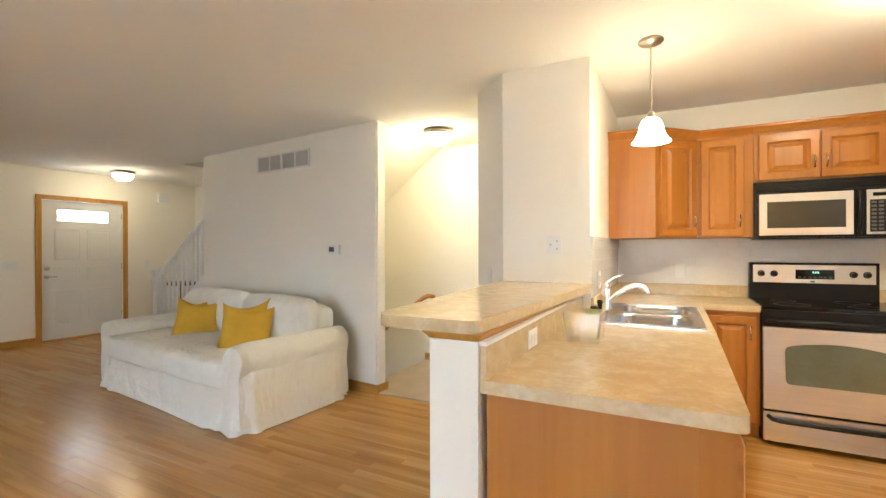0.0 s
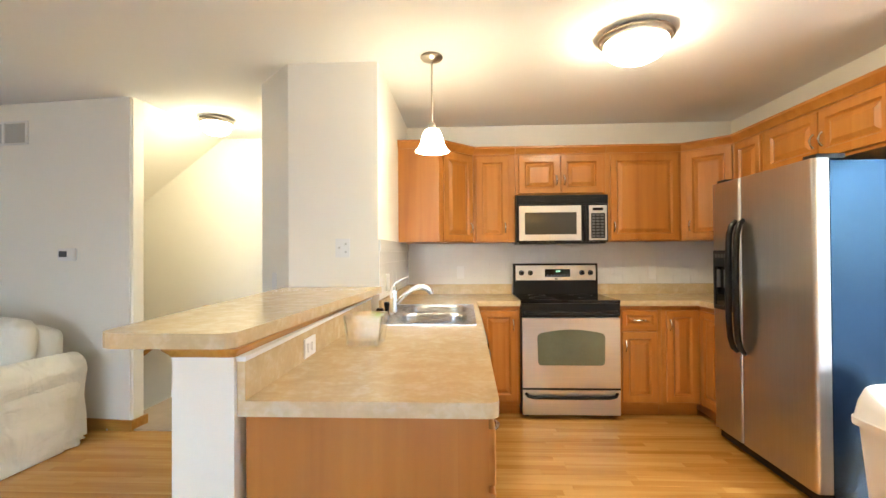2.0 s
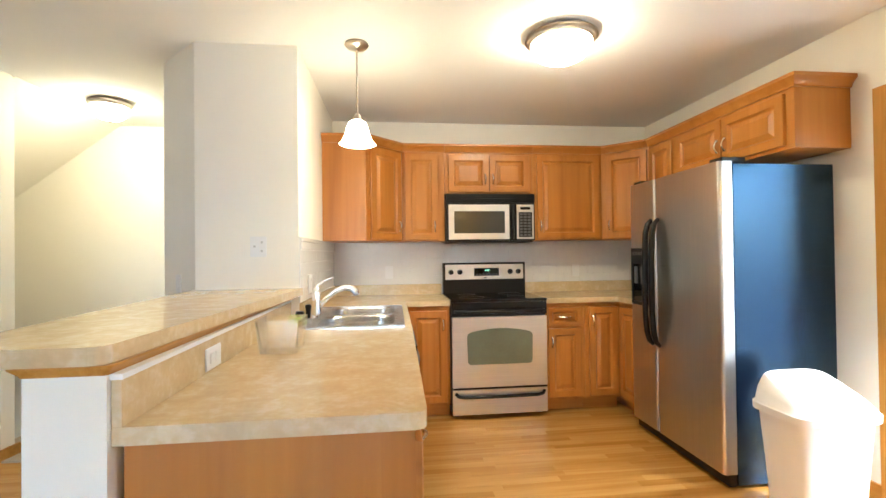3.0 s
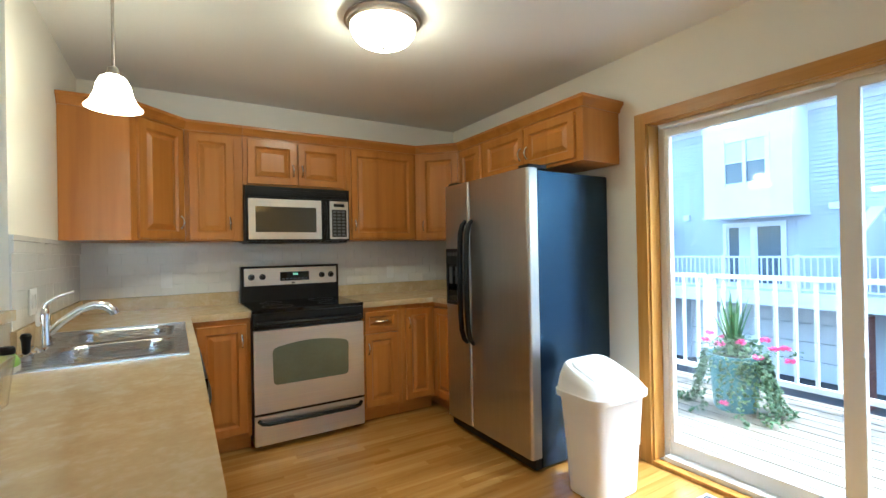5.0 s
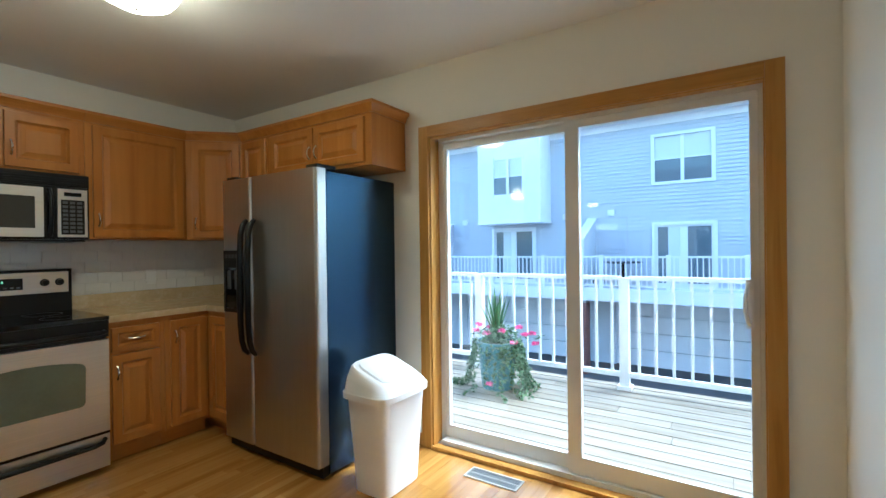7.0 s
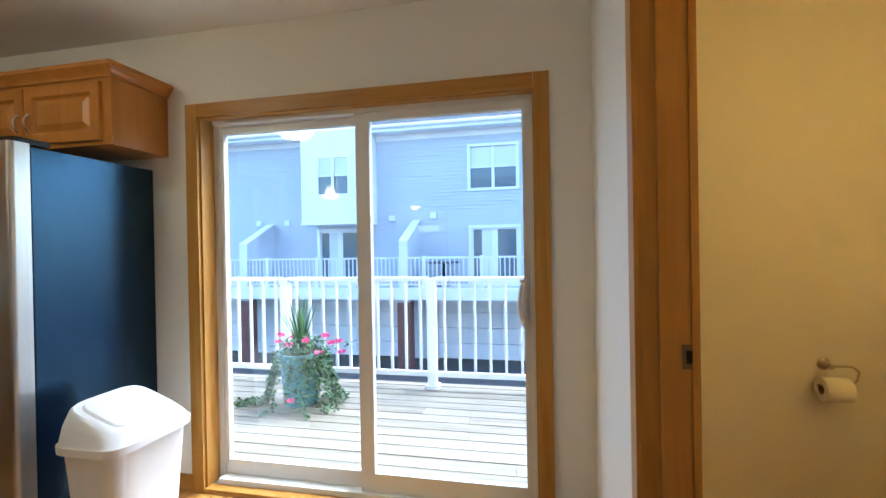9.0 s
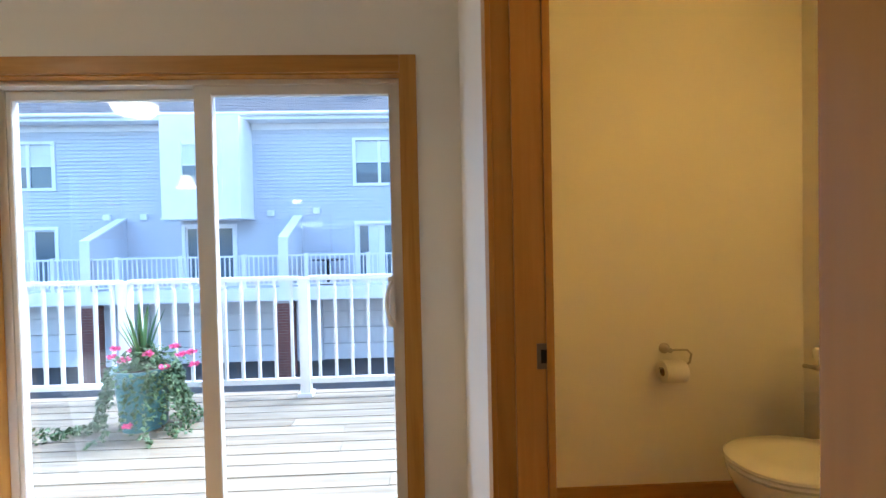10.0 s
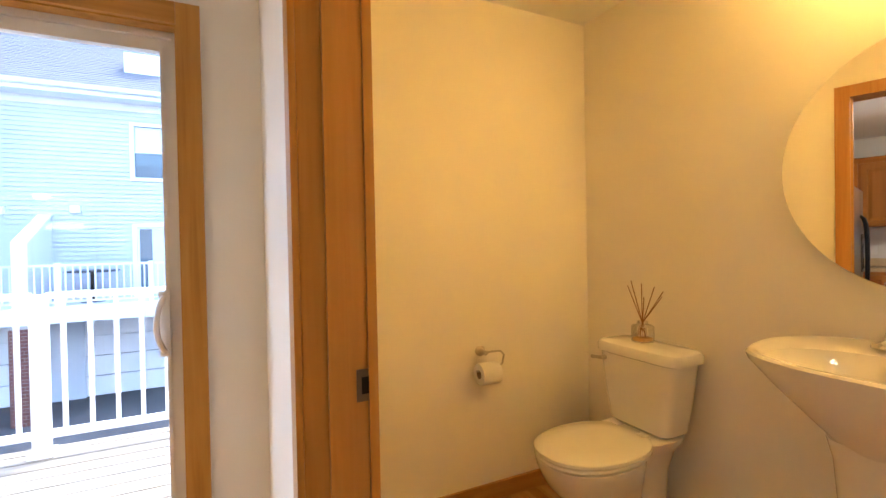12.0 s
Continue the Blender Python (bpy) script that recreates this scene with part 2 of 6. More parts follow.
def thing(name, label, category, at=(0, 0, 0), turn=0.0, group="", local=False):
    """A top-level thing: an Empty at its base. Parts are given in world metres, or in its own where local is set."""
    e = new(name)
    e.empty_display_size = 0.1
    e.location, e.rotation_euler = at, (0, 0, radians(turn))
    ORIGIN[e.name] = Vector((0, 0, 0)) if local else Vector(at)
    return tagged(e, label, category, group)


def part(name, bm, mat, parent=None, label="", smooth=False, kind="", bevel=0.0):
    if bevel:
        bmesh.ops.bevel(bm, geom=[e for e in bm.edges if len(e.link_faces) == 2 and e.calc_face_angle(0) > 0.5],
                        offset=bevel, segments=2, affect="EDGES", clamp_overlap=True)
    o = ORIGIN.get(parent.name, Vector((0, 0, 0))) if parent else Vector((0, 0, 0))
    if o.length:
        bmesh.ops.translate(bm, vec=-o, verts=bm.verts)
    bmesh.ops.recalc_face_normals(bm, faces=bm.faces)
    me = bpy.data.meshes.new(name)
    bm.to_mesh(me)
    bm.free()
    if smooth:
        me.polygons.foreach_set("use_smooth", [True] * len(me.polygons))
        me.set_sharp_from_angle(angle=radians(38))
    me.materials.append(mat)
    ob = new(name, me)
    if parent:
        ob.parent = parent
        ORIGIN[ob.name] = o
    return tagged(ob, label, kind=kind)


def add_box(bm, x0, x1, y0, y1, z0, z1):
    v = [bm.verts.new(p) for p in ((x0, y0, z0), (x1, y0, z0), (x1, y1, z0), (x0, y1, z0), (x0, y0, z1), (x1, y0, z1), (x1, y1, z1), (x0, y1, z1))]
    for f in ((0, 3, 2, 1), (4, 5, 6, 7), (0, 1, 5, 4), (1, 2, 6, 5), (2, 3, 7, 6), (3, 0, 4, 7)):
        bm.faces.new([v[i] for i in f])


def box(name, mat, parent, x0, x1, y0, y1, z0, z1, bevel=0.002, label="", kind="", smooth=False):
    bm = bmesh.new()
    add_box(bm, min(x0, x1), max(x0, x1), min(y0, y1), max(y0, y1), z0, z1)
    return part(name, bm, mat, parent, label, smooth, kind, bevel)


def boxes(name, mat, parent, rows, label="", kind="", bevel=0.0):
    bm = bmesh.new()
    for r in rows:
        add_box(bm, *r)
    return part(name, bm, mat, parent, label, False, kind, bevel)


def add_prism(bm, poly, z0, z1, m=None):
    lo = [bm.verts.new((x, y, z0)) for x, y in poly]
    hi = [bm.verts.new((x, y, z1)) for x, y in poly]
    n = len(poly)
    bm.faces.new(lo[::-1]), bm.faces.new(hi)
    for i in range(n):
        bm.faces.new((lo[i], lo[(i + 1) % n], hi[(i + 1) % n], hi[i]))
    if m is not None:
        bmesh.ops.transform(bm, matrix=m, verts=lo + hi)


def prism(name, mat, parent, poly, z0, z1, bevel=0.0, label="", kind="", m=None, smooth=False):
    bm = bmesh.new()
    add_prism(bm, poly, z0, z1, m)
    return part(name, bm, mat, parent, label, smooth, kind, bevel)


def add_loft(bm, rings, caps=(True, True)):
    rows = [[bm.verts.new(p) for p in r] for r in rings]
    n = len(rows[0])
    for a, b in zip(rows, rows[1:]):
        for i in range(n):
            bm.faces.new((a[i], a[(i + 1) % n], b[(i + 1) % n], b[i]))
    if caps[0]:
        bm.faces.new(rows[0][::-1])
    if caps[1]:
        bm.faces.new(rows[-1])


def oval(cx, cy, z, ax, ay, n=2.0, seg=32):
    out = []
    for i in range(seg):
        t = 2 * math.pi * i / seg
        c, s = math.cos(t), math.sin(t)
        out.append((cx + ax * math.copysign(abs(c) ** (2 / n), c), cy + ay * math.copysign(abs(s) ** (2 / n), s), z))
    return out


def loft(name, mat, parent, rings, label="", smooth=True, caps=(True, True)):
    bm = bmesh.new()
    add_loft(bm, rings, caps)
    return part(name, bm, mat, parent, label, smooth)


def lathe(name, mat, parent, profile, cx, cy, seg=32, label="", caps=(True, True)):
    return loft(name, mat, parent, [oval(cx, cy, z, r, r, 2, seg) for r, z in profile], label, True, caps)


def add_tube(bm, pts, r, seg=10):
    pts = [Vector(p) for p in pts]
    rings, up = [], None
    for i, p in enumerate(pts):
        d = (pts[min(i + 1, len(pts) - 1)] - pts[max(i - 1, 0)]).normalized()
        if up is None:
            up = d.orthogonal().normalized()
        up = (up - d * up.dot(d)).normalized()
        side = d.cross(up)
        rr = r[i] if isinstance(r, (list, tuple)) else r
        rings.append([p + (up * math.cos(2 * math.pi * k / seg) + side * math.sin(2 * math.pi * k / seg)) * rr for k in range(seg)])
    add_loft(bm, rings)


def tube(name, mat, parent, pts, r, seg=10, label=""):
    bm = bmesh.new()
    add_tube(bm, pts, r, seg)
    return part(name, bm, mat, parent, label, True)


def arc(p0, p1, rise, n=9, out=(0, 0, 1)):
    p0, p1, out = Vector(p0), Vector(p1), Vector(out)
    return [p0.lerp(p1, i / n) + out * rise * math.sin(math.pi * i / n) ** 0.7 for i in range(n + 1)]


def add_soft(bm, c, size, r, cuts=9, puff=0.0, rough=0.0, seed=0.0, m=None):
    """A cushion-like box: rounded edges, swelling faces, slight creases."""
    t = bmesh.new()
    bmesh.ops.create_cube(t, size=2.0)
    bmesh.ops.subdivide_edges(t, edges=t.edges[:], cuts=cuts, use_grid_fill=True)
    h = Vector(size) / 2
    for v in t.verts:
        u = v.co.copy()
        p = Vector((u.x * h.x, u.y * h.y, u.z * h.z))
        core = Vector([max(-h[k] + r, min(h[k] - r, p[k])) for k in range(3)])
        d = p - core
        if d.length > 1e-6:
            p = core + d.normalized() * min(r, d.length if d.length < r else r)
        for k in range(3):
            a, b = (k + 1) % 3, (k + 2) % 3
            if abs(u[k]) > 0.99:
                p[k] += math.copysign(puff * (1 - u[a] ** 2) * (1 - u[b] ** 2), u[k])
        if rough:
            q = Vector(c) + p
            p += noise.noise_vector(q * 7 + Vector((seed, 0, 0))) * rough + noise.noise_vector(q * 19 + Vector((0, seed, 0))) * rough * 0.4
        v.co = p
    if m is not None:
        bmesh.ops.transform(t, matrix=m, verts=t.verts)
    bmesh.ops.translate(t, vec=c, verts=t.verts)
    me = bpy.data.meshes.new("tmp")
    t.to_mesh(me)
    t.free()
    bm.from_mesh(me)
    bpy.data.meshes.remove(me)


def soft(name, mat, parent, c, size, r, cuts=9, puff=0.0, rough=0.0, seed=0.0, m=None, label=""):
    bm = bmesh.new()
    add_soft(bm, c, size, r, cuts, puff, rough, seed, m)
    return part(name, bm, mat, parent, label, True)


def plane_matrix(origin, u):
    """From (along u, outwards, up) to the world; outwards is to the right of u as seen from above."""
    u = Vector((u[0], u[1], 0)).normalized()
    out = Vector((u.y, -u.x, 0))
    m = Matrix.Identity(4)
    m.col[0][:3], m.col[1][:3], m.col[2][:3], m.col[3][:3] = u, out, (0, 0, 1), origin
    return m


# ---- structure ----
H = 2.48
KN, KE, KS, KW = 0.0, 2.0, -4.16, -0.97
POW_E, POW_S, POW_W = 2.2, -5.85, 0.0
LIV_W, LIV_S, LIV_N = -8.45, -7.4, 0.95
ST = dict(kind="structure")

boxes("wall_north", PAINT, None, [(KW, KE + 0.16, KN, KN + 0.14, -0.25, H)], **ST)
boxes("wall_east", PAINT, None, [
    (KE, KE + 0.16, -2.13, KN, -0.25, H), (KE, KE + 0.16, KS - 0.12, -3.92, -0.25, H), (KE, KE + 0.16, -3.92, -2.13, 2.03, H),
    (KE, KE + 0.16, -3.92, -2.13, -0.25, 0.0)], **ST)
boxes("wall_south", PAINT, None, [
    (1.135, KE, KS - 0.12, KS, -0.02, H), (POW_W - 0.12, 0.22, KS - 0.12, KS, -0.02, H), (0.22, 1.135, KS - 0.12, KS, 2.06, H)], **ST)
boxes("wall_powder", PAINT, None, [
    (POW_E, POW_E + 0.14, POW_S - 0.14, KS - 0.12, -0.25, H), (POW_W - 0.12, POW_E, POW_S - 0.14, POW_S, -0.25, H),
    (POW_W - 0.12, POW_W, POW_S, KS - 0.12, -0.25, H), (KE + 0.16, POW_E, KS - 0.23, KS - 0.12, -0.25, H)], **ST)
prism("wall_column", PAINT, None, [(-1.53, -1.45), (KW, -1.45), (KW, 0.40), (-1.84, 0.40), (-1.84, -1.14)], -0.02, H, 0.012, **ST)
boxes("wall_stairwell", PAINT, None, [(-5.4, -1.84, 0.28, 0.42, -2.3, H), (-5.5, -5.4, -0.7, 0.95, -2.3, 3.0)], **ST)
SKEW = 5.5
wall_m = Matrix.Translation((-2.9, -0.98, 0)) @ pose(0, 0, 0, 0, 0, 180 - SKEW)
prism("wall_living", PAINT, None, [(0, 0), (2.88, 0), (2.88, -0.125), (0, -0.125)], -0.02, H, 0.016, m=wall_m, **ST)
boxes("wall_entry", PAINT, None, [
    (LIV_W - 0.15, LIV_W, LIV_S, -1.32, -0.25, H), (LIV_W - 0.15, LIV_W, -0.27, LIV_N, -0.25, 5.0), (LIV_W - 0.15, LIV_W, -1.32, -0.27, 2.04, H)], **ST)
boxes("wall_entry_north", PAINT, None, [(LIV_W - 0.15, -5.5, LIV_N, LIV_N + 0.12, -0.25, 5.0)], **ST)
WX0, WX1 = -3.9, -0.25
boxes("wall_living_south", PAINT, None, [
    (LIV_W - 0.15, WX0, LIV_S - 0.15, LIV_S, -0.25, H), (WX1, POW_W - 0.12, LIV_S - 0.15, LIV_S, -0.25, H),
    (WX0, WX1, LIV_S - 0.15, LIV_S, -0.25, 0.35), (WX0, WX1, LIV_S - 0.15, LIV_S, 2.25, H)], **ST)
boxes("wall_living_east", PAINT, None, [(POW_W - 0.24, POW_W - 0.12, LIV_S, POW_S, -0.25, H)], **ST)

boxes("floor", OAK_FLOOR, None, [
    (LIV_W, POW_E, LIV_S, -0.97, -0.25, -0.013), (KW, KE, -0.97, KN, -0.25, -0.013), (LIV_W, -5.5, -0.97, LIV_N, -0.25, -0.013),
    (-3.1, -1.84, -0.97, 0.28, -0.25, -0.013)], **ST)
boxes("ceiling", CEIL, None, [
    (LIV_W - 0.15, POW_E + 0.14, LIV_S - 0.15, -0.5, H, H + 0.12), (-3.0, KE + 0.16, -0.5, 0.42, H, H + 0.12),
    (LIV_W - 0.15, -6.5, -0.5, LIV_N + 0.12, H, H + 0.12)], **ST)
boxes("ceiling_stairwell", CEIL, None, [
    (-6.6, -3.0, -0.6, -0.5, H + 0.12, 4.9), (-3.0, -2.9, -0.6, LIV_N, H + 0.12, 4.9), (-6.6, -6.5, -0.5, LIV_N, H + 0.12, 4.9),
    (-5.5, -2.9, LIV_N, LIV_N + 0.1, H, 4.9), (-6.6, -2.9, -0.6, LIV_N + 0.1, 4.9, 5.0)], **ST)
bm = bmesh.new()
for lo, hi in (((-2.9, H), (-5.4, H - 0.76 * 2.5)),):
    v = [bm.verts.new(p) for p in ((lo[0], -0.85, lo[1]), (lo[0], 0.28, lo[1]), (hi[0], 0.28, hi[1]), (hi[0], -0.62, hi[1]),
                                   (lo[0], -0.85, lo[1] + 0.12), (lo[0], 0.28, lo[1] + 0.12), (hi[0], 0.28, hi[1] + 0.12), (hi[0], -0.62, hi[1] + 0.12))]
    for f in ((0, 1, 2, 3), (7, 6, 5, 4), (0, 4, 5, 1), (1, 5, 6, 2), (2, 6, 7, 3), (3, 7, 4, 0)):
        bm.faces.new([v[i] for i in f])
part("ceiling_soffit", bm, PAINT, **ST)
boxes("carpet_landing", CARPET, None, [(-3.1, -1.84, -0.975, 0.28, -0.013, 0.012)], bevel=0.008, **ST)

stairs_down = thing("basement_stairs", "carpeted basement stairs going down beside the landing", "stairs", (-4.2, -0.3, -2.0))
for i in range(9):
    box("step", CARPET, stairs_down, -3.1 - 0.25 * (i + 1), -3.1 - 0.25 * i, -0.8, 0.27, -0.2 * (i + 1) - 0.2, -0.2 * (i + 1), 0.02)
stairs_up = thing("upper_stairs", "carpeted stairs rising beside the entry", "stairs", (-6.2, 0.1, 0))
for i in range(8):
    box("step", CARPET, stairs_up, -6.85 + 0.25 * i, -6.6 + 0.25 * i, -0.6, LIV_N - 0.005, 0.0 if i == 0 else 0.19 * i, 0.19 * (i + 1), 0.02)


# trim
def trim(name, mat, rows, bevel=0.003):
    boxes(name, mat, None, rows, kind="structure", bevel=bevel)


trim("baseboard_entry", OAK_TRIM_Y, [(LIV_W, LIV_W + 0.015, LIV_S, -1.39, 0, 0.085), (LIV_W, LIV_W + 0.015, -0.2, LIV_N, 0, 0.085)])
bm = bmesh.new()
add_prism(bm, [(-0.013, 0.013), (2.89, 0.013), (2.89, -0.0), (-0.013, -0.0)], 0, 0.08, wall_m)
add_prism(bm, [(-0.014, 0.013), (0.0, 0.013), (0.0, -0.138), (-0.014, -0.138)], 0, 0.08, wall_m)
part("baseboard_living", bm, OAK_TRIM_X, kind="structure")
trim("baseboard_stairwell", OAK_TRIM_X, [(-3.12, -1.85, 0.266, 0.28, 0.01, 0.09)])
trim("baseboard_kitchen", OAK_TRIM_X, [(1.20, KE, KS, KS + 0.014, 0, 0.085), (-0.12, 0.18, KS, KS + 0.014, 0, 0.085)])
trim("baseboard_slider", OAK_TRIM_Y, [(KE - 0.014, KE, -2.065, -1.9, 0, 0.085), (KE - 0.014, KE, KS + 0.015, -3.985, 0, 0.085)])
trim("baseboard_powder_east", OAK_TRIM_Y, [(POW_E - 0.014, POW_E, POW_S, KS - 0.12, 0, 0.085)])
trim("baseboard_powder_south", OAK_TRIM_X, [(POW_W, POW_E - 0.014, POW_S, POW_S + 0.014, 0, 0.085)])


def door_casing(name, x0, x1, y, top, depth_to, w=0.06):
    """Oak casing on both faces of a wall along x, with its jamb."""
    jb = 0.018
    rows = [(x0 - w, x0 + 0.004, y, y + 0.012, 0, top + w), (x1 - 0.004, x1 + w, y, y + 0.012, 0, top + w), (x0 + 0.004, x1 - 0.004, y, y + 0.012, top - 0.004, top + w)]
    yb = depth_to
    rows += [(x0 - w, x0 + 0.004, yb - 0.018, yb, 0, top + w), (x1 - 0.004, x1 + w, yb - 0.018, yb, 0, top + w), (x0 + 0.004, x1 - 0.004, yb - 0.018, yb, top - 0.004, top + w)]
    boxes(name + "_casing", OAK_TRIM_Z, None, rows, kind="structure", bevel=0.004)
    boxes(name + "_jamb", OAK_TRIM_Z, None, [
        (x0 - 0.02, x0, yb + 0.001, y - 0.001, 0, top), (x1, x1 + 0.02, yb + 0.001, y - 0.001, 0, top), (x0, x1, yb + 0.001, y - 0.001, top, top + 0.02),
        (x1 - 0.011, x1 - 0.0005, yb + 0.04, yb + 0.075, 0, top), (x0 + 0.0005, x0 + 0.011, yb + 0.04, yb + 0.075, 0, top)], kind="structure", bevel=0.002)


door_casing("door_powder", 0.24, 1.115, KS, 2.04, KS - 0.12)
strike = thing("strike_plate", "aged bronze strike plate on the oak door jamb", "strike plate", (1.115, KS - 0.11, 1.0))
boxes("plate", BRONZE_METAL, strike, [(1.1125, 1.1145, KS - 0.131, KS - 0.097, 0.99, 1.05)], bevel=0.0008)
# flat black patch imitates the shade inside a latch hole; none is cut
boxes("latch_shade_patch", BLACK, strike, [(1.1115, 1.1122, KS - 0.121, KS - 0.106, 1.004, 1.036)])

# slider
boxes("window_slider_casing", OAK_TRIM_Z, None, [
    (KE - 0.018, KE, -2.14, -2.07, 0, 2.085), (KE - 0.018, KE, -3.975, -3.905, 0, 2.085)], kind="structure", bevel=0.005)
boxes("window_slider_head", OAK_TRIM_Y, None, [(KE - 0.018, KE, -3.904, -2.141, 2.015, 2.085)], kind="structure", bevel=0.005)
boxes("window_slider_jamb", OAK_TRIM_Z, None, [
    (KE + 0.001, KE + 0.098, -2.15, -2.131, 0.02, 2.028), (KE + 0.001, KE + 0.05, -3.919, -3.90, 0.02, 2.028), (KE + 0.001, KE + 0.05, -3.90, -2.15, 2.01, 2.028),
    (KE - 0.02, KE + 0.04, -3.90, -2.15, 0.001, 0.022)], kind="structure", bevel=0.002)
slider = thing("sliding_door", "white vinyl sliding glass door, closed, with oak casing", "sliding door", (KE + 0.08, -3.02, 0))
boxes("outer_frame", VINYL, slider, [
    (KE + 0.099, KE + 0.155, -2.185, -2.131, 0.02, 2.01), (KE + 0.05, KE + 0.155, -3.919, -3.885, 0.02, 2.01), (KE + 0.05, KE + 0.155, -3.885, -2.185, 1.988, 2.01),
    (KE + 0.041, KE + 0.155, -3.885, -2.185, 0.022, 0.05)], bevel=0.003)


def sash(x, y0, y1, z0, z1, south, north, head, sill):
    s = boxes("panel_frame", VINYL, slider, [
        (x, x + 0.035, y0, y0 + south, z0, z1), (x, x + 0.035, y1 - north, y1, z0, z1), (x, x + 0.035, y0 + south, y1 - north, z1 - head, z1), (x, x + 0.035, y0 + south, y1 - north, z0, z0 + sill)], bevel=0.004)
    boxes("glazing_bead", VINYL, s, [
        (x - 0.004, x - 0.0005, y0 + south - 0.012, y0 + south - 0.002, z0 + sill - 0.01, z1 - head + 0.01), (x - 0.004, x - 0.0005, y1 - north + 0.002, y1 - north + 0.012, z0 + sill - 0.01, z1 - head + 0.01)])
    g = box("pane", GLASS, s, x + 0.014, x + 0.020, y0 + south - 0.004, y1 - north + 0.004, z0 + sill - 0.004, z1 - head + 0.004, 0, "clear glass")
    g.visible_shadow = False
    return s


sash(KE + 0.105, -3.065, -2.186, 0.05, 1.987, 0.065, 0.024, 0.042, 0.080)
right_panel = sash(KE + 0.062, -3.884, -3.01, 0.05, 1.987, 0.034, 0.076, 0.040, 0.096)
boxes("handle_plate", WHITE_PLASTIC, right_panel, [(KE + 0.050, KE + 0.0615, -3.862, -3.83, 0.92, 1.14)], "white handle plate", bevel=0.003)
tube("handle", WHITE_PLASTIC, right_panel, arc((KE + 0.05, -3.845, 0.94), (KE + 0.05, -3.845, 1.12), 0.05, 12, (-0.8, 0.35, 0)), 0.009, 10, "white pull handle")

# living-room window behind
lw = thing("living_window", "white vinyl picture window in the living room wall", "window", ((WX0 + WX1) / 2, LIV_S - 0.08, 0.35))
boxes("window_frame", VINYL, lw, [
    (WX0, WX0 + 0.06, LIV_S - 0.12, LIV_S - 0.05, 0.35, 2.25), (WX1 - 0.06, WX1, LIV_S - 0.12, LIV_S - 0.05, 0.35, 2.25),
    (WX0 + 0.06, WX1 - 0.06, LIV_S - 0.12, LIV_S - 0.05, 2.19, 2.25), (WX0 + 0.06, WX1 - 0.06, LIV_S - 0.12, LIV_S - 0.05, 0.35, 0.41),
    ((WX0 + WX1) / 2 - 0.03, (WX0 + WX1) / 2 + 0.03, LIV_S - 0.12, LIV_S - 0.05, 0.41, 2.19)], bevel=0.003)
for a, b in ((WX0 + 0.06, (WX0 + WX1) / 2 - 0.03), ((WX0 + WX1) / 2 + 0.03, WX1 - 0.06)):
    box("pane", GLASS, lw, a, b, LIV_S - 0.088, LIV_S - 0.082, 0.41, 2.19, 0).visible_shadow = False

# entry door
DY0, DY1 = -1.32, -0.27
boxes("door_entry_casing", OAK_TRIM_Z, None, [
    (LIV_W, LIV_W + 0.018, DY0 - 0.065, DY0, 0, 2.10), (LIV_W, LIV_W + 0.018, DY1, DY1 + 0.065, 0, 2.10), (LIV_W, LIV_W + 0.018, DY0, DY1, 2.035, 2.10)], kind="structure", bevel=0.004)
boxes("door_entry_sill", OAK_TRIM_Y, None, [(LIV_W - 0.10, LIV_W + 0.02, DY0, DY1, -0.012, 0.02)], kind="structure", bevel=0.004)
entry = thing("front_door", "white six-panel front door with a small glass light, closed", "door", (LIV_W - 0.03, (DY0 + DY1) / 2, 0.02))
FX = LIV_W - 0.03
W = DY1 - DY0
LY0, LY1, LZ0, LZ1 = DY0 + 0.20, DY1 - 0.20, 1.74, 1.90
boxes("leaf", DOOR_PAINT, entry, [
    (FX - 0.045, FX, DY0 + 0.004, LY0, 0.022, 2.03), (FX - 0.045, FX, LY1, DY1 - 0.004, 0.022, 2.03), (FX - 0.045, FX, LY0, LY1, 0.022, LZ0), (FX - 0.045, FX, LY0, LY1, LZ1, 2.03)])
# the glass itself glows to imitate daylight coming through
box("door_light", DOOR_DAYLIGHT_GLOW, entry, FX - 0.030, FX - 0.012, LY0, LY1, LZ0, LZ1, 0, "frosted glass light, glowing in place of daylight")
for yy in (DY0 + 0.16, (DY0 + DY1) / 2 + 0.04):
    for za, zb in ((0.22, 0.72), (0.86, 1.06), (1.16, 1.62)):
        ww = W / 2 - 0.2
        bm = bmesh.new()
        add_loft(bm, [[(FX + d, yy + i, za + i), (FX + d, yy + ww - i, za + i), (FX + d, yy + ww - i, zb - i), (FX + d, yy + i, zb - i)] for d, i in ((0.0, 0), (0.006, 0.008), (0.001, 0.018), (0.004, 0.04))])
        part("panel", bm, DOOR_PAINT, entry)
loft("deadbolt", NICKEL, entry, [[(FX + d, DY0 + 0.075 + r * math.cos(a * math.pi / 12), 1.05 + r * math.sin(a * math.pi / 12)) for a in range(24)] for d, r in ((0.0, 0.03), (0.012, 0.03), (0.016, 0.024), (0.02, 0.012))])
boxes("lever", NICKEL, entry, [(FX, FX + 0.015, DY0 + 0.045, DY0 + 0.095, 0.90, 0.95), (FX + 0.03, FX + 0.045, DY0 + 0.06, DY0 + 0.18, 0.915, 0.935), (FX + 0.015, FX + 0.03, DY0 + 0.062, DY0 + 0.082, 0.917, 0.933)], bevel=0.004)
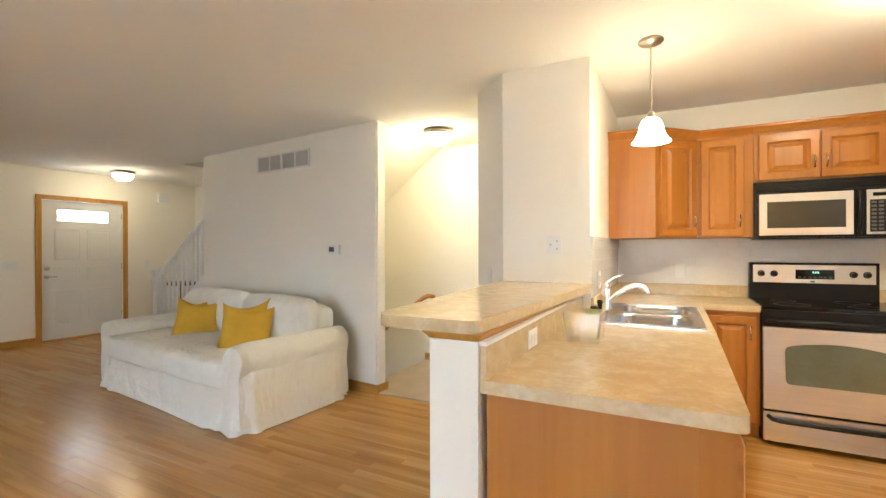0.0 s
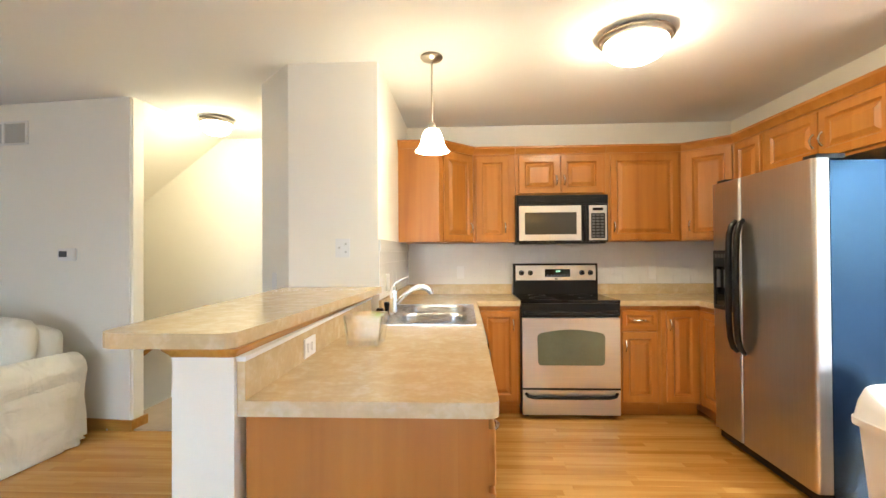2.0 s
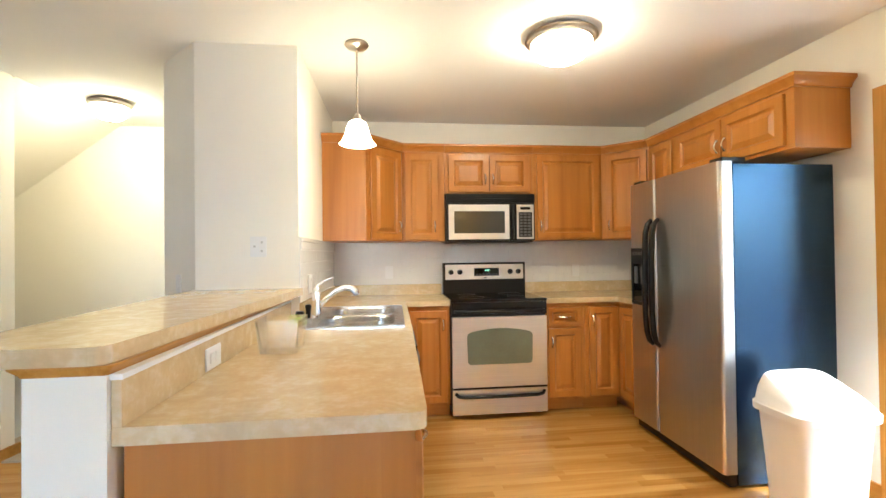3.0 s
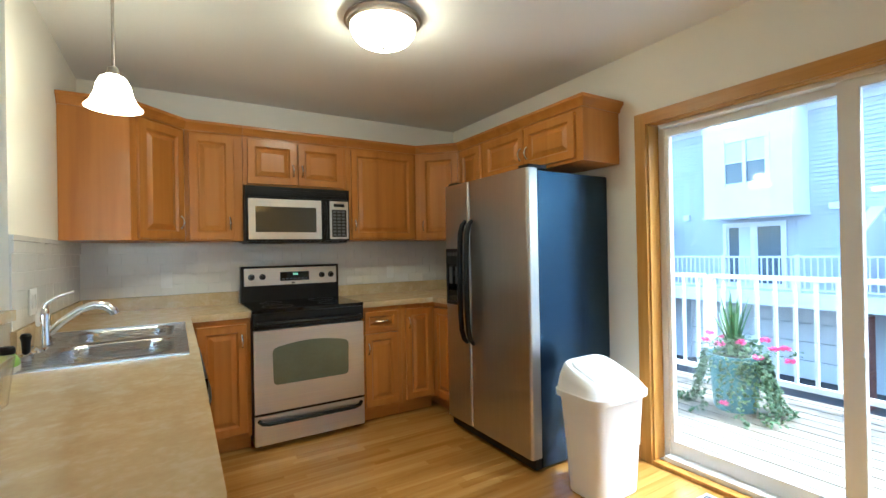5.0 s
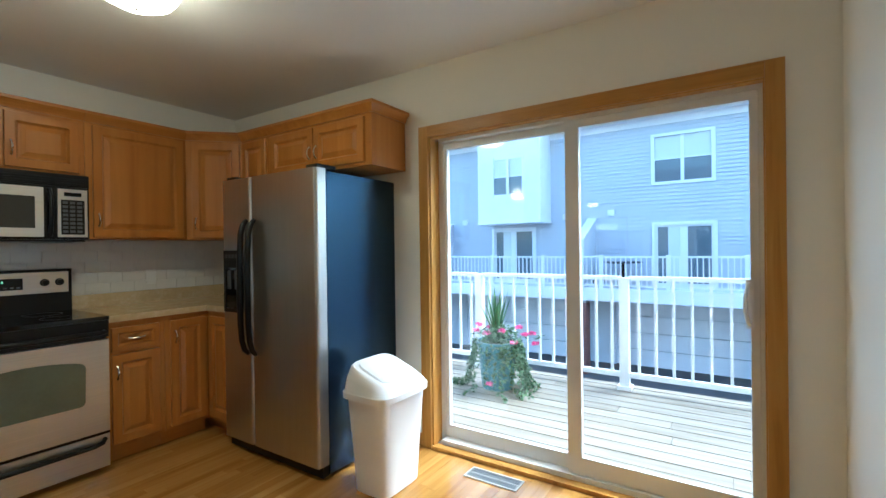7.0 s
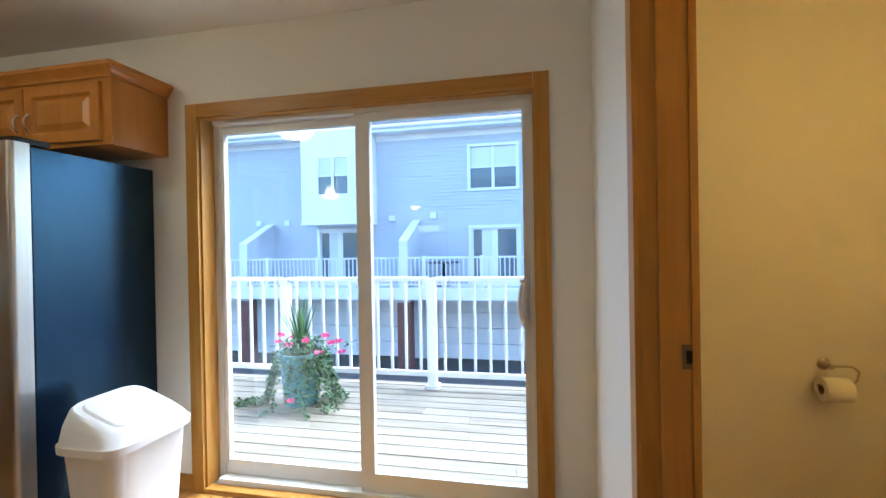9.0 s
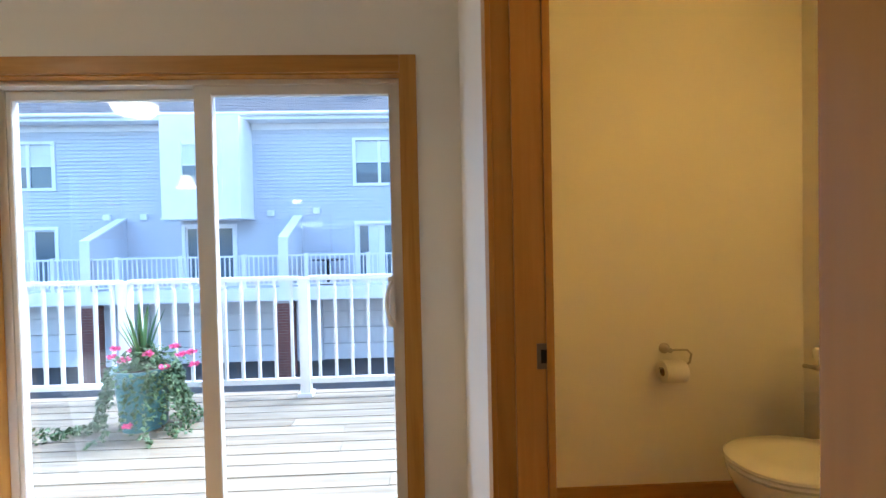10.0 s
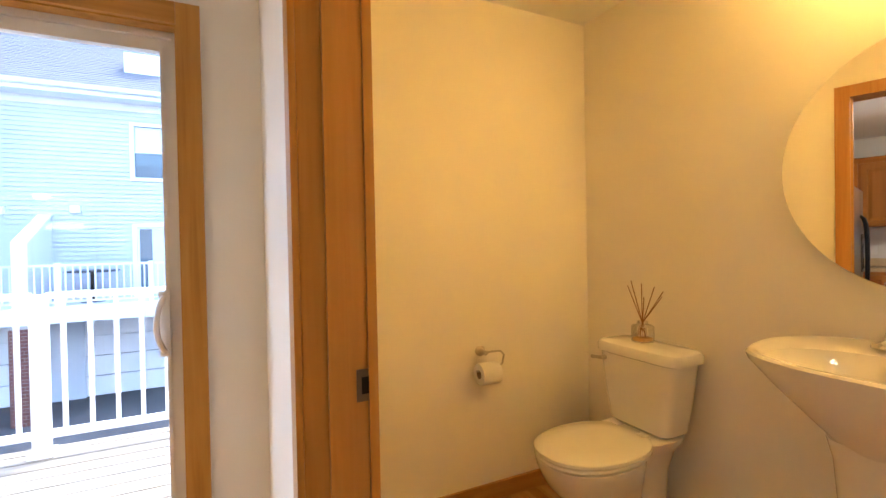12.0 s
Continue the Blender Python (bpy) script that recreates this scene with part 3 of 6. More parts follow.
for z in (0.3, 1.05, 1.85):
    box("hinge", NICKEL, entry, FX, FX + 0.012, DY1 - 0.012, DY1 - 0.002, z - 0.045, z + 0.045, 0.002)


# ---- kitchen cabinets ----
def add_panel_door(bm, m, w, h, t=0.02, rail=0.055):
    """A raised-panel door: frame, sunk groove, bevelled field; (along, out, up) under m."""
    def ring(d, i):
        return [bm.verts.new(m @ Vector(p)) for p in ((i, d, i), (w - i, d, i), (w - i, d, h - i), (i, d, h - i))]
    k = min(rail, w * 0.26, h * 0.26)
    rows = [ring(0.0, 0.0), ring(t - 0.003, 0.0), ring(t, 0.003), ring(t, k - 0.006), ring(t - 0.008, k), ring(t - 0.014, k + 0.006), ring(t - 0.013, k + 0.013), ring(t - 0.001, k + 0.038), ring(t - 0.001, k + 0.041)]
    for a, b in zip(rows, rows[1:]):
        for i in range(4):
            bm.faces.new((a[i], a[(i + 1) % 4], b[(i + 1) % 4], b[i]))
    bm.faces.new(rows[0][::-1]), bm.faces.new(rows[-1])


def cab_door(parent, origin, u, w, h, pull="", name="door", mat=None, at_top=False):
    """A door with its lower left corner at origin as seen from outside; pull: 'l' or 'r'."""
    m = plane_matrix(origin, u)
    bm = bmesh.new()
    add_panel_door(bm, m, w, h)
    d = part(name, bm, mat or MAPLE, parent)
    if pull:
        x = {"l": 0.028, "r": w - 0.028}.get(pull, w / 2)
        if pull == "c":
            a, b = m @ Vector((x - 0.045, 0.02, h / 2)), m @ Vector((x + 0.045, 0.02, h / 2))
        else:
            zc = h - 0.11 if at_top else 0.11
            a, b = m @ Vector((x, 0.02, zc - 0.038)), m @ Vector((x, 0.02, zc + 0.038))
        o = (m.to_3x3() @ Vector((0, 1, 0)))
        tube("pull", PULL, d, arc(a, b, 0.021, 9, o), [0.009, 0.006, 0.005, 0.0055, 0.007, 0.007, 0.0055, 0.005, 0.006, 0.009], 8, "brushed nickel pull")
    return d


ZU0, ZU1 = 1.385, 2.15
MAPLE_LABEL = "honey maple wall cabinet with raised-panel doors, closed"


def crown(parent, pts, closed_out):
    """Crown moulding along plan points; outwards is to the right of the way."""
    prof = [(0.0, 2.135), (0.010, 2.135), (0.012, 2.145), (0.022, 2.162), (0.034, 2.176), (0.040, 2.181), (0.040, 2.20), (0.0, 2.20)]
    pts = [Vector((x, y)) for x, y in pts]
    offs = []
    for i, p in enumerate(pts):
        ds = []
        if i:
            d = (p - pts[i - 1]).normalized()
            ds.append(Vector((d.y, -d.x)))
        if i < len(pts) - 1:
            d = (pts[i + 1] - p).normalized()
            ds.append(Vector((d.y, -d.x)))
        n = sum(ds, Vector((0, 0))).normalized()
        offs.append(n / max(0.3, n.dot(ds[0])))
    bm = bmesh.new()
    rings = [[(p.x + n.x * a, p.y + n.y * a, z) for a, z in prof] for p, n in zip(pts, offs)]
    add_loft(bm, rings)
    return part("crown", bm, MAPLE_X, parent)


def upper(name, poly, z0, z1, label, at, doors, crown_pts, category="kitchen cabinet"):
    c = thing(name, label, category, at, group="upper kitchen cabinets")
    prism("body", MAPLE, c, poly, z0, z1, 0.0015)
    for d in doors:
        cab_door(c, *d)
    crown(c, crown_pts, True)
    return c


d45 = Vector((1, 1, 0)).normalized()
G = 0.002
upper("corner_cabinet", [(KW + G, -0.002), (-0.362, -0.002), (-0.362, -0.33), (-0.64, -0.608), (KW + G, -0.608)], ZU0, ZU1,
      "honey maple diagonal corner cabinet, raised-panel door closed, beside tiled wall", (-0.7, -0.3, ZU0),
      [((-0.64 + 0.028, -0.608 + 0.028, ZU0 + 0.012), d45, 0.335, 0.72, "r")], [(KW + G, -0.608), (-0.64, -0.608), (-0.362, -0.33)])
upper("wall_cabinet", [(-0.36, -0.002), (-0.002, -0.002), (-0.002, -0.33), (-0.36, -0.33)], ZU0, ZU1, "narrow " + MAPLE_LABEL.replace("doors", "door"), (-0.18, -0.17, ZU0),
      [((-0.335, -0.33, ZU0 + 0.012), (1, 0, 0), 0.275, 0.72, "r")], [(-0.36, -0.33), (-0.002, -0.33)])
upper("wall_cabinet", [(0.0, -0.002), (0.76, -0.002), (0.76, -0.33), (0.0, -0.33)], 1.785, ZU1, "short double-door honey maple cabinet over the microwave, closed", (0.38, -0.17, 1.785),
      [((0.03, -0.33, 1.797), (1, 0, 0), 0.345, 0.318, "r"), ((0.385, -0.33, 1.797), (1, 0, 0), 0.345, 0.318, "l")], [(0.0, -0.33), (0.76, -0.33)])
upper("wall_cabinet", [(0.762, -0.002), (1.388, -0.002), (1.388, -0.33), (0.762, -0.33)], ZU0, ZU1, "wide single-door honey maple wall cabinet beside the microwave, closed", (1.08, -0.17, ZU0),
      [((0.80, -0.33, ZU0 + 0.012), (1, 0, 0), 0.56, 0.72, "l")], [(0.762, -0.33), (1.388, -0.33)])
upper("corner_cabinet", [(1.39, -0.002), (KE - G, -0.002), (KE - G, -0.608), (1.668, -0.608), (1.39, -0.33)], ZU0, ZU1,
      "honey maple diagonal corner cabinet, raised-panel door closed, near the refrigerator", (1.7, -0.3, ZU0),
      [((1.39 + 0.030, -0.33 - 0.030, ZU0 + 0.012), (1, -1, 0), 0.335, 0.72, "l")], [(1.39, -0.33), (1.668, -0.608)])
upper("wall_cabinet", [(1.668, -0.61), (KE - G, -0.61), (KE - G, -0.948), (1.668, -0.948)], ZU0, ZU1, "narrow honey maple wall cabinet beside the refrigerator cabinet, closed", (1.83, -0.78, ZU0),
      [((1.668, -0.635, ZU0 + 0.012), (0, -1, 0), 0.29, 0.72, "l")], [(1.668, -0.61), (1.668, -0.948)])
upper("refrigerator_cabinet", [(1.668, -0.95), (KE - G, -0.95), (KE - G, -1.948), (1.668, -1.948)], 1.815, ZU1, "honey maple double-door cabinet over the refrigerator, closed", (1.83, -1.45, 1.815),
      [((1.668, -0.985, 1.835), (0, -1, 0), 0.45, 0.28, "r"), ((1.668, -1.445, 1.835), (0, -1, 0), 0.45, 0.28, "l")], [(1.668, -0.95), (1.668, -1.948), (KE - G, -1.948)])

# base cabinets
BASE_LABEL = "honey maple base cabinet, raised-panel door closed, under laminate worktop"


def base(name, x0, x1, y0, y1, toe, label, at, top=0.872):
    c = thing(name, label, "kitchen cabinet", at, group="base kitchen cabinets")
    box("body", MAPLE, c, x0, x1, y0, y1, 0.1, top)
    if toe == "s":
        box("toe_kick", MAPLE_X, c, x0, x1, y0 + 0.07, y1, 0.001, 0.1, 0)
    elif toe == "e":
        box("toe_kick", MAPLE_Y, c, x0, x1 - 0.07, y0, y1, 0.001, 0.1, 0)
    else:
        box("toe_kick", MAPLE_Y, c, x0 + 0.07, x1, y0, y1, 0.001, 0.1, 0)
    return c


b1 = base("base_cabinet", -0.36, -0.004, -0.61, -0.004, "s", BASE_LABEL, (-0.18, -0.3, 0))
cab_door(b1, (-0.315, -0.61, 0.125), (1, 0, 0), 0.285, 0.71, "r", at_top=True)
b2 = base("base_cabinet", 0.764, 1.09, -0.61, -0.004, "s", "honey maple base cabinet with one drawer over a door, closed", (0.93, -0.3, 0))
cab_door(b2, (0.785, -0.61, 0.125), (1, 0, 0), 0.27, 0.545, "l", at_top=True)
cab_door(b2, (0.785, -0.61, 0.69), (1, 0, 0), 0.27, 0.145, "c", "drawer", MAPLE_X)
b3 = base("corner_base_cabinet", 1.092, 1.39, -0.61, -0.004, "s", "honey maple corner base cabinet with folding raised-panel doors, closed", (1.5, -0.5, 0))
box("body", MAPLE, b3, 1.39, KE - G, -0.94, -0.004, 0.1, 0.872)
box("toe_kick", MAPLE_Y, b3, 1.46, KE - G, -0.94, -0.004, 0.001, 0.1, 0)
cab_door(b3, (1.125, -0.61, 0.125), (1, 0, 0), 0.24, 0.71, "l", at_top=True)
cab_door(b3, (1.39, -0.635, 0.125), (0, -1, 0), 0.27, 0.71)

# peninsula
PX0, PX1, PY = -1.02, -0.375, -3.018
b4 = base("sink_cabinet", PX0 + G, PX1, -1.42, -0.612, "e", "honey maple sink base cabinet, closed, in the peninsula", (-0.65, -1.0, 0), 0.742)
box("face_rail", MAPLE_Y, b4, -0.40, PX1, -1.42, -0.612, 0.743, 0.872)
box("back_rail", MAPLE_Y, b4, PX0 + G, -0.95, -1.42, -0.612, 0.743, 0.872)
box("side_panel", MAPLE, b4, -0.95, -0.40, -0.90, -0.612, 0.743, 0.872)
PX1 = -0.387
b5 = base("base_cabinet", PX0 + G, PX1, PY, -2.06, "e", "honey maple peninsula end cabinet with a plain side panel", (-0.65, -2.6, 0))
for y0, w in ((-3.0, 0.45), (-2.53, 0.45)):
    cab_door(b5, (PX1, y0, 0.125), (0, 1, 0), w, 0.545, "r" if y0 < -2.8 else "l", at_top=True)
    cab_door(b5, (PX1, y0, 0.69), (0, 1, 0), w, 0.145, "c", "drawer", MAPLE_Y)
for y0, w in ((-1.40, 0.37), (-1.0, 0.37)):
    cab_door(b4, (-0.375, y0, 0.125), (0, 1, 0), w, 0.71, "r" if y0 < -1.2 else "l", at_top=True)
box("end_stile", MAPLE, b5, -0.465, PX1 + 0.001, PY - 0.006, PY, 0.1, 0.872, 0.001)
dw = thing("dishwasher", "black built-in dishwasher with a black bar handle, closed", "dishwasher", (-0.68, -1.74, 0))
box("body", BLACK, dw, PX0 + 0.01, PX1, -2.055, -1.425, 0.001, 0.742)
box("door", BLACK, dw, PX1, PX1 + 0.050, -2.045, -1.435, 0.11, 0.72, 0.004)
box("control_panel", BLACK_GLASS, dw, PX1, PX1 + 0.056, -2.045, -1.435, 0.725, 0.865, 0.004)
tube("handle", BLACK, dw, arc((PX1 + 0.056, -1.99, 0.76), (PX1 + 0.056, -1.49, 0.76), 0.014, 10, (1, 0, 0)), 0.01)

# pony wall and raised bar
prism("wall_bar", PAINT, None, [(-1.2, -3.045), (-1.036, -3.045), (-1.036, -1.452), (-1.2, -1.452)], 0, 1.029, 0.014, kind="structure")
bar = thing("raised_bar", "beige laminate raised bar top with rounded corners on oak moulding", "bar counter", (-1.2, -2.2, 1.012))


def rounded(poly, radii, n=6):
    out = []
    for i, (p, r) in enumerate(zip(poly, radii)):
        p, a, b = Vector(p), Vector(poly[i - 1]), Vector(poly[(i + 1) % len(poly)])
        if r == 0:
            out.append((p.x, p.y))
            continue
        u, v = (a - p).normalized(), (b - p).normalized()
        for k in range(n + 1):
            t = k / n
            q = (p + u * r) * (1 - t) ** 2 + p * 2 * t * (1 - t) + (p + v * r) * t ** 2
            out.append((q.x, q.y))
    return out


prism("bar_top", LAMINATE, bar, rounded([(-1.405, -3.058), (-1.035, -3.058), (-0.950, -1.454), (-1.55, -1.454)], [0.07, 0.045, 0, 0]), 1.052, 1.092, 0.004)
mould = []
for off, z in ((0.0, 1.0295), (0.004, 1.0345), (0.014, 1.041), (0.022, 1.046), (0.024, 1.0515)):
    mould.append([(x, y, z) for x, y in rounded([(-1.206 - off, -3.0485 - 0.2 * off), (-1.034 + 0.4 * off, -3.0485 - 0.2 * off), (-1.004 + 0.4 * off, -1.454), (-1.206 - off, -1.454)], [0.012, 0.012, 0, 0])])
loft("moulding", OAK_TRIM_Y, bar, mould, smooth=False)
box("ledge", WHITE_PAINT, bar, -1.036, -1.010, -3.036, -1.454, 1.0165, 1.029, 0.004, "white painted ledge strip")

worktop = thing("worktop", "beige stone-patterned laminate worktop with a low upstand, L-shaped", "countertop", (-0.66, -1.6, 0.875))
SX0, SX1, SY0, SY1 = -0.925, -0.392, -1.81, -0.925
TX = -0.345
boxes("worktop_slab", LAMINATE, worktop, [
    (-1.034, SX0, SY0, SY1, 0.874, 0.914), (SX1, TX, SY0, SY1, 0.874, 0.914), (-0.998, TX, SY1, -0.635, 0.874, 0.914), (KW + G, -0.002, -0.635, -0.003, 0.874, 0.914)])
prism("worktop_end", LAMINATE, worktop, rounded([(-1.034, -3.034), (-0.358, -3.034), (TX, SY0), (-1.034, SY0)], [0, 0.035, 0, 0]), 0.874, 0.914, 0.005)
for u in ((-1.034, -1.013, -3.034, -1.454, 0.9145, 1.016), (KW + 0.001, KW + 0.02, -1.45, -0.024, 0.9145, 1.005), (KW + 0.001, -0.004, -0.022, -0.003, 0.9145, 1.005)):
    box("upstand", LAMINATE, worktop, *u, 0.003)
wt2 = thing("worktop", "beige stone-patterned laminate worktop in the corner beside the refrigerator", "countertop", (1.4, -0.4, 0.875))
prism("worktop_slab", LAMINATE, wt2, [(0.764, -0.635), (1.365, -0.635), (1.365, -0.943), (KE - G, -0.943), (KE - G, -0.003), (0.764, -0.003)], 0.874, 0.914, 0.004)
for u in ((0.766, KE - 0.022, -0.022, -0.003, 0.9145, 1.005), (KE - 0.021, KE - G, -0.943, -0.003, 0.9145, 1.005)):
    box("upstand", LAMINATE, wt2, *u, 0.003)

# ---- sink ----
sink = thing("kitchen_sink", "stainless steel double-bowl kitchen sink with a rolled rim, empty", "sink", ((SX0 + SX1) / 2, (SY0 + SY1) / 2, 0.9))
bm = bmesh.new()
ym = -1.37
holes = [(-0.835, -0.425, -1.77, ym - 0.025), (-0.835, -0.425, ym + 0.025, -0.965)]
xs, ys = [SX0, -0.835, -0.425, SX1], [SY0, -1.77, ym - 0.025, ym + 0.025, -0.965, SY1]
for i in range(3):
    for j in range(5):
        if i == 1 and j in (1, 3):
            continue
        bm.faces.new([bm.verts.new(p) for p in ((xs[i], ys[j], 0.918), (xs[i + 1], ys[j], 0.918), (xs[i + 1], ys[j + 1], 0.918), (xs[i], ys[j + 1], 0.918))])
bmesh.ops.remove_doubles(bm, verts=bm.verts, dist=0.0001)
part("deck", bm, SINK_STEEL, sink)
boxes("rim", SINK_STEEL, sink, [(SX0 - 0.012, SX0 + 0.008, SY0 - 0.012, SY1 + 0.012, 0.914, 0.922), (SX1 - 0.008, SX1 + 0.012, SY0 - 0.012, SY1 + 0.012, 0.914, 0.922),
                                (SX0 + 0.008, SX1 - 0.008, SY0 - 0.012, SY0 + 0.008, 0.914, 0.922), (SX0 + 0.008, SX1 - 0.008, SY1 - 0.008, SY1 + 0.012, 0.914, 0.922)], bevel=0.0035)
for x0, x1, y0, y1 in holes:
    cx, cy, ax, ay = (x0 + x1) / 2, (y0 + y1) / 2, (x1 - x0) / 2 + 0.004, (y1 - y0) / 2 + 0.004
    b = loft("bowl", SINK_STEEL, sink, [oval(cx, cy, 0.9185, ax + 0.008, ay + 0.008, 14, 64), oval(cx, cy, 0.9192, ax - 0.008, ay - 0.008, 5.5, 64), oval(cx, cy, 0.910, ax - 0.016, ay - 0.016, 5.0, 64), oval(cx, cy, 0.80, ax - 0.025, ay - 0.025, 4.8, 64),
                                       oval(cx, cy, 0.765, ax - 0.05, ay - 0.05, 4.5, 64), oval(cx, cy, 0.755, ax - 0.09, ay - 0.09, 4, 64), oval(cx, cy, 0.75, 0.03, 0.03, 2, 64)], caps=(False, True))
    lathe("drain", CHROME, b, [(0.04, 0.751), (0.042, 0.755), (0.02, 0.756), (0.018, 0.752)], cx, cy, 20, "chrome drain")
fau = thing("kitchen_faucet", "chrome single-lever kitchen faucet with a pull-out spout", "faucet", (-0.895, -1.33, 0.915))
fx, fy = -0.895, -1.33
loft("base_plate", CHROME, fau, [oval(fx, fy, 0.915, 0.028, 0.12, 3), oval(fx, fy, 0.925, 0.026, 0.118, 3), oval(fx, fy, 0.93, 0.02, 0.11, 3)])
lathe("body", CHROME, fau, [(0.03, 0.925), (0.028, 0.95), (0.024, 1.0), (0.026, 1.05), (0.02, 1.075), (0.012, 1.085)], fx, fy)
tube("spout", CHROME, fau, [(fx + 0.01, fy, 0.965), (fx + 0.06, fy, 1.02), (fx + 0.12, fy, 1.065), (fx + 0.17, fy, 1.082), (fx + 0.21, fy, 1.075), (fx + 0.235, fy, 1.05), (fx + 0.24, fy, 1.035)], [0.016, 0.015, 0.016, 0.019, 0.021, 0.019, 0.016], 14)
tube("lever", CHROME, fau, [(fx, fy, 1.075), (fx + 0.01, fy, 1.10), (fx + 0.045, fy, 1.125), (fx + 0.10, fy, 1.145)], [0.013, 0.010, 0.008, 0.006], 10)
spr = thing("side_sprayer", "chrome and black side sprayer beside the faucet", "sprayer", (-0.90, -1.56, 0.915))
lathe("sprayer_base", CHROME, spr, [(0.022, 0.915), (0.022, 0.935), (0.014, 0.94)], -0.90, -1.56, 20)
lathe("sprayer_head", BLACK, spr, [(0.012, 0.938), (0.014, 0.98), (0.018, 1.0), (0.012, 1.01)], -0.90, -1.56, 20)
soap = thing("soap_bottle", "squat green soap bottle with a white base and black cap", "soap bottle", (-0.895, -1.80, 0.919))
loft("base", WHITE_PLASTIC, soap, [oval(-0.895, -1.80, z, a, b, 2.5, 28) for z, a, b in ((0.9192, 0.028, 0.050), (0.930, 0.031, 0.054), (0.940, 0.030, 0.052))], "white bottle base")
loft("bottle", SOAP, soap, [oval(-0.895, -1.80, z, a, b, 2.5, 28) for z, a, b in ((0.9402, 0.030, 0.052), (0.955, 0.029, 0.050), (0.972, 0.020, 0.034), (0.978, 0.014, 0.016))])
lathe("cap", BLACK, soap, [(0.019, 0.978), (0.021, 0.982), (0.021, 0.997), (0.016, 1.003)], -0.895, -1.80, 20)
vase = thing("glass_bowl", "square clear glass vase with thick walls, empty, on the worktop", "vase", (-0.86, -2.24, 0.915))
vx, vy, vh = -0.86, -2.29, 0.125
def square_ring(cx, cy, z, a, r=0.012):
    return [(x, y, z) for x, y in rounded([(cx - a, cy - a), (cx + a, cy - a), (cx + a, cy + a), (cx - a, cy + a)], [r] * 4, 5)]


loft("glass", VASE, vase, [square_ring(vx, vy, z, a) for z, a in ((0.9145, 0.066), (0.918, 0.069), (0.9145 + vh - 0.002, 0.082), (0.9145 + vh, 0.081), (0.9145 + vh, 0.079), (0.9145 + vh - 0.002, 0.078), (0.936, 0.062), (0.934, 0.058))])

# ---- range ----
rng = thing("range", "stainless steel and black electric range with smooth glass top, closed", "stove", (0.38, -0.35, 0))
RX0, RX1 = 0.004, 0.756
box("body", BLACK, rng, RX0, RX1, -0.63, -0.03, 0.03, 0.898, 0.003)
for x in (0.05, 0.71):
    for y in (-0.58, -0.1):
        lathe("foot", BLACK, rng, [(0.018, 0.001), (0.018, 0.03)], x, y, 12)
box("cooktop", BLACK_GLASS, rng, RX0 - 0.004, RX1 + 0.004, -0.665, -0.06, 0.899, 0.922, 0.006)
for x, y, r in ((0.19, -0.5, 0.1), (0.57, -0.5, 0.085), (0.19, -0.23, 0.075), (0.57, -0.23, 0.095)):
    bm = bmesh.new()
    add_loft(bm, [oval(x, y, z, r + d, r + d, 2, 40) for z, d in ((0.9222, 0), (0.9226, 0), (0.9226, -0.003), (0.9222, -0.003))], (False, False))
    part("burner_ring", bm, GREY_KEYS, rng)
box("front_trim", BLACK, rng, RX0, RX1, -0.668, -0.631, 0.80, 0.898, 0.005)
door = box("oven_door", STEEL_X, rng, RX0 + 0.002, RX1 - 0.002, -0.672, -0.632, 0.245, 0.785, 0.005, "stainless steel oven door")
pts = [(0.125, 0.42), (0.635, 0.42), (0.64, 0.66)] + [(0.64 - 0.52 * k / 10, 0.665 + 0.032 * math.sin(math.pi * k / 10)) for k in range(1, 10)] + [(0.12, 0.66)]
pts = rounded(pts, [0.03, 0.03, 0.03] + [0] * 9 + [0.03], 4)
turn_up = Matrix(((1, 0, 0, 0), (0, 0, -1, 0), (0, 1, 0, 0), (0, 0, 0, 1)))
prism("window", OVEN_GLASS, door, pts, 0.6725, 0.6745, 0, "dark oven window with an arched top", m=turn_up, smooth=False)
tube("handle", BLACK, rng, [(0.03, -0.672, 0.83), (0.035, -0.70, 0.832), (0.06, -0.712, 0.832), (0.38, -0.716, 0.832), (0.70, -0.712, 0.832), (0.725, -0.70, 0.832), (0.73, -0.672, 0.83)], 0.014, 12)
boxes("trim_strip", BLACK, rng, [(RX0 + 0.002, RX1 - 0.002, -0.668, -0.632, 0.228, 0.243)])
drawer = box("drawer", STEEL_X, rng, RX0 + 0.002, RX1 - 0.002, -0.668, -0.632, 0.035, 0.226, 0.005, "stainless steel storage drawer")
tube("drawer_handle", BLACK, drawer, [(0.03, -0.668, 0.2), (0.05, -0.69, 0.185), (0.09, -0.70, 0.18), (0.38, -0.702, 0.178), (0.67, -0.70, 0.18), (0.71, -0.69, 0.185), (0.73, -0.668, 0.2)], 0.013, 10, "black drawer handle")
box("backguard", BLACK, rng, RX0, RX1, -0.10, -0.03, 0.9, 1.195, 0.012)
panel = box("control_panel", STEEL_X, rng, RX0 + 0.02, RX1 - 0.02, -0.108, -0.1005, 1.045, 1.178, 0.004, "stainless control panel")
for x in (0.075, 0.155, 0.615, 0.69):
    kn = loft("knob", BLACK, panel, [[(x + r * math.cos(a * math.pi / 12), -0.1085 - d, 1.112 + r * math.sin(a * math.pi / 12)) for a in range(24)] for r, d in ((0.024, 0), (0.023, 0.006), (0.018, 0.008), (0.016, 0.024), (0.012, 0.027))], "black knob")
box("display", BLACK_GLASS, panel, 0.285, 0.51, -0.1115, -0.1085, 1.075, 1.145, 0.001, "black display")
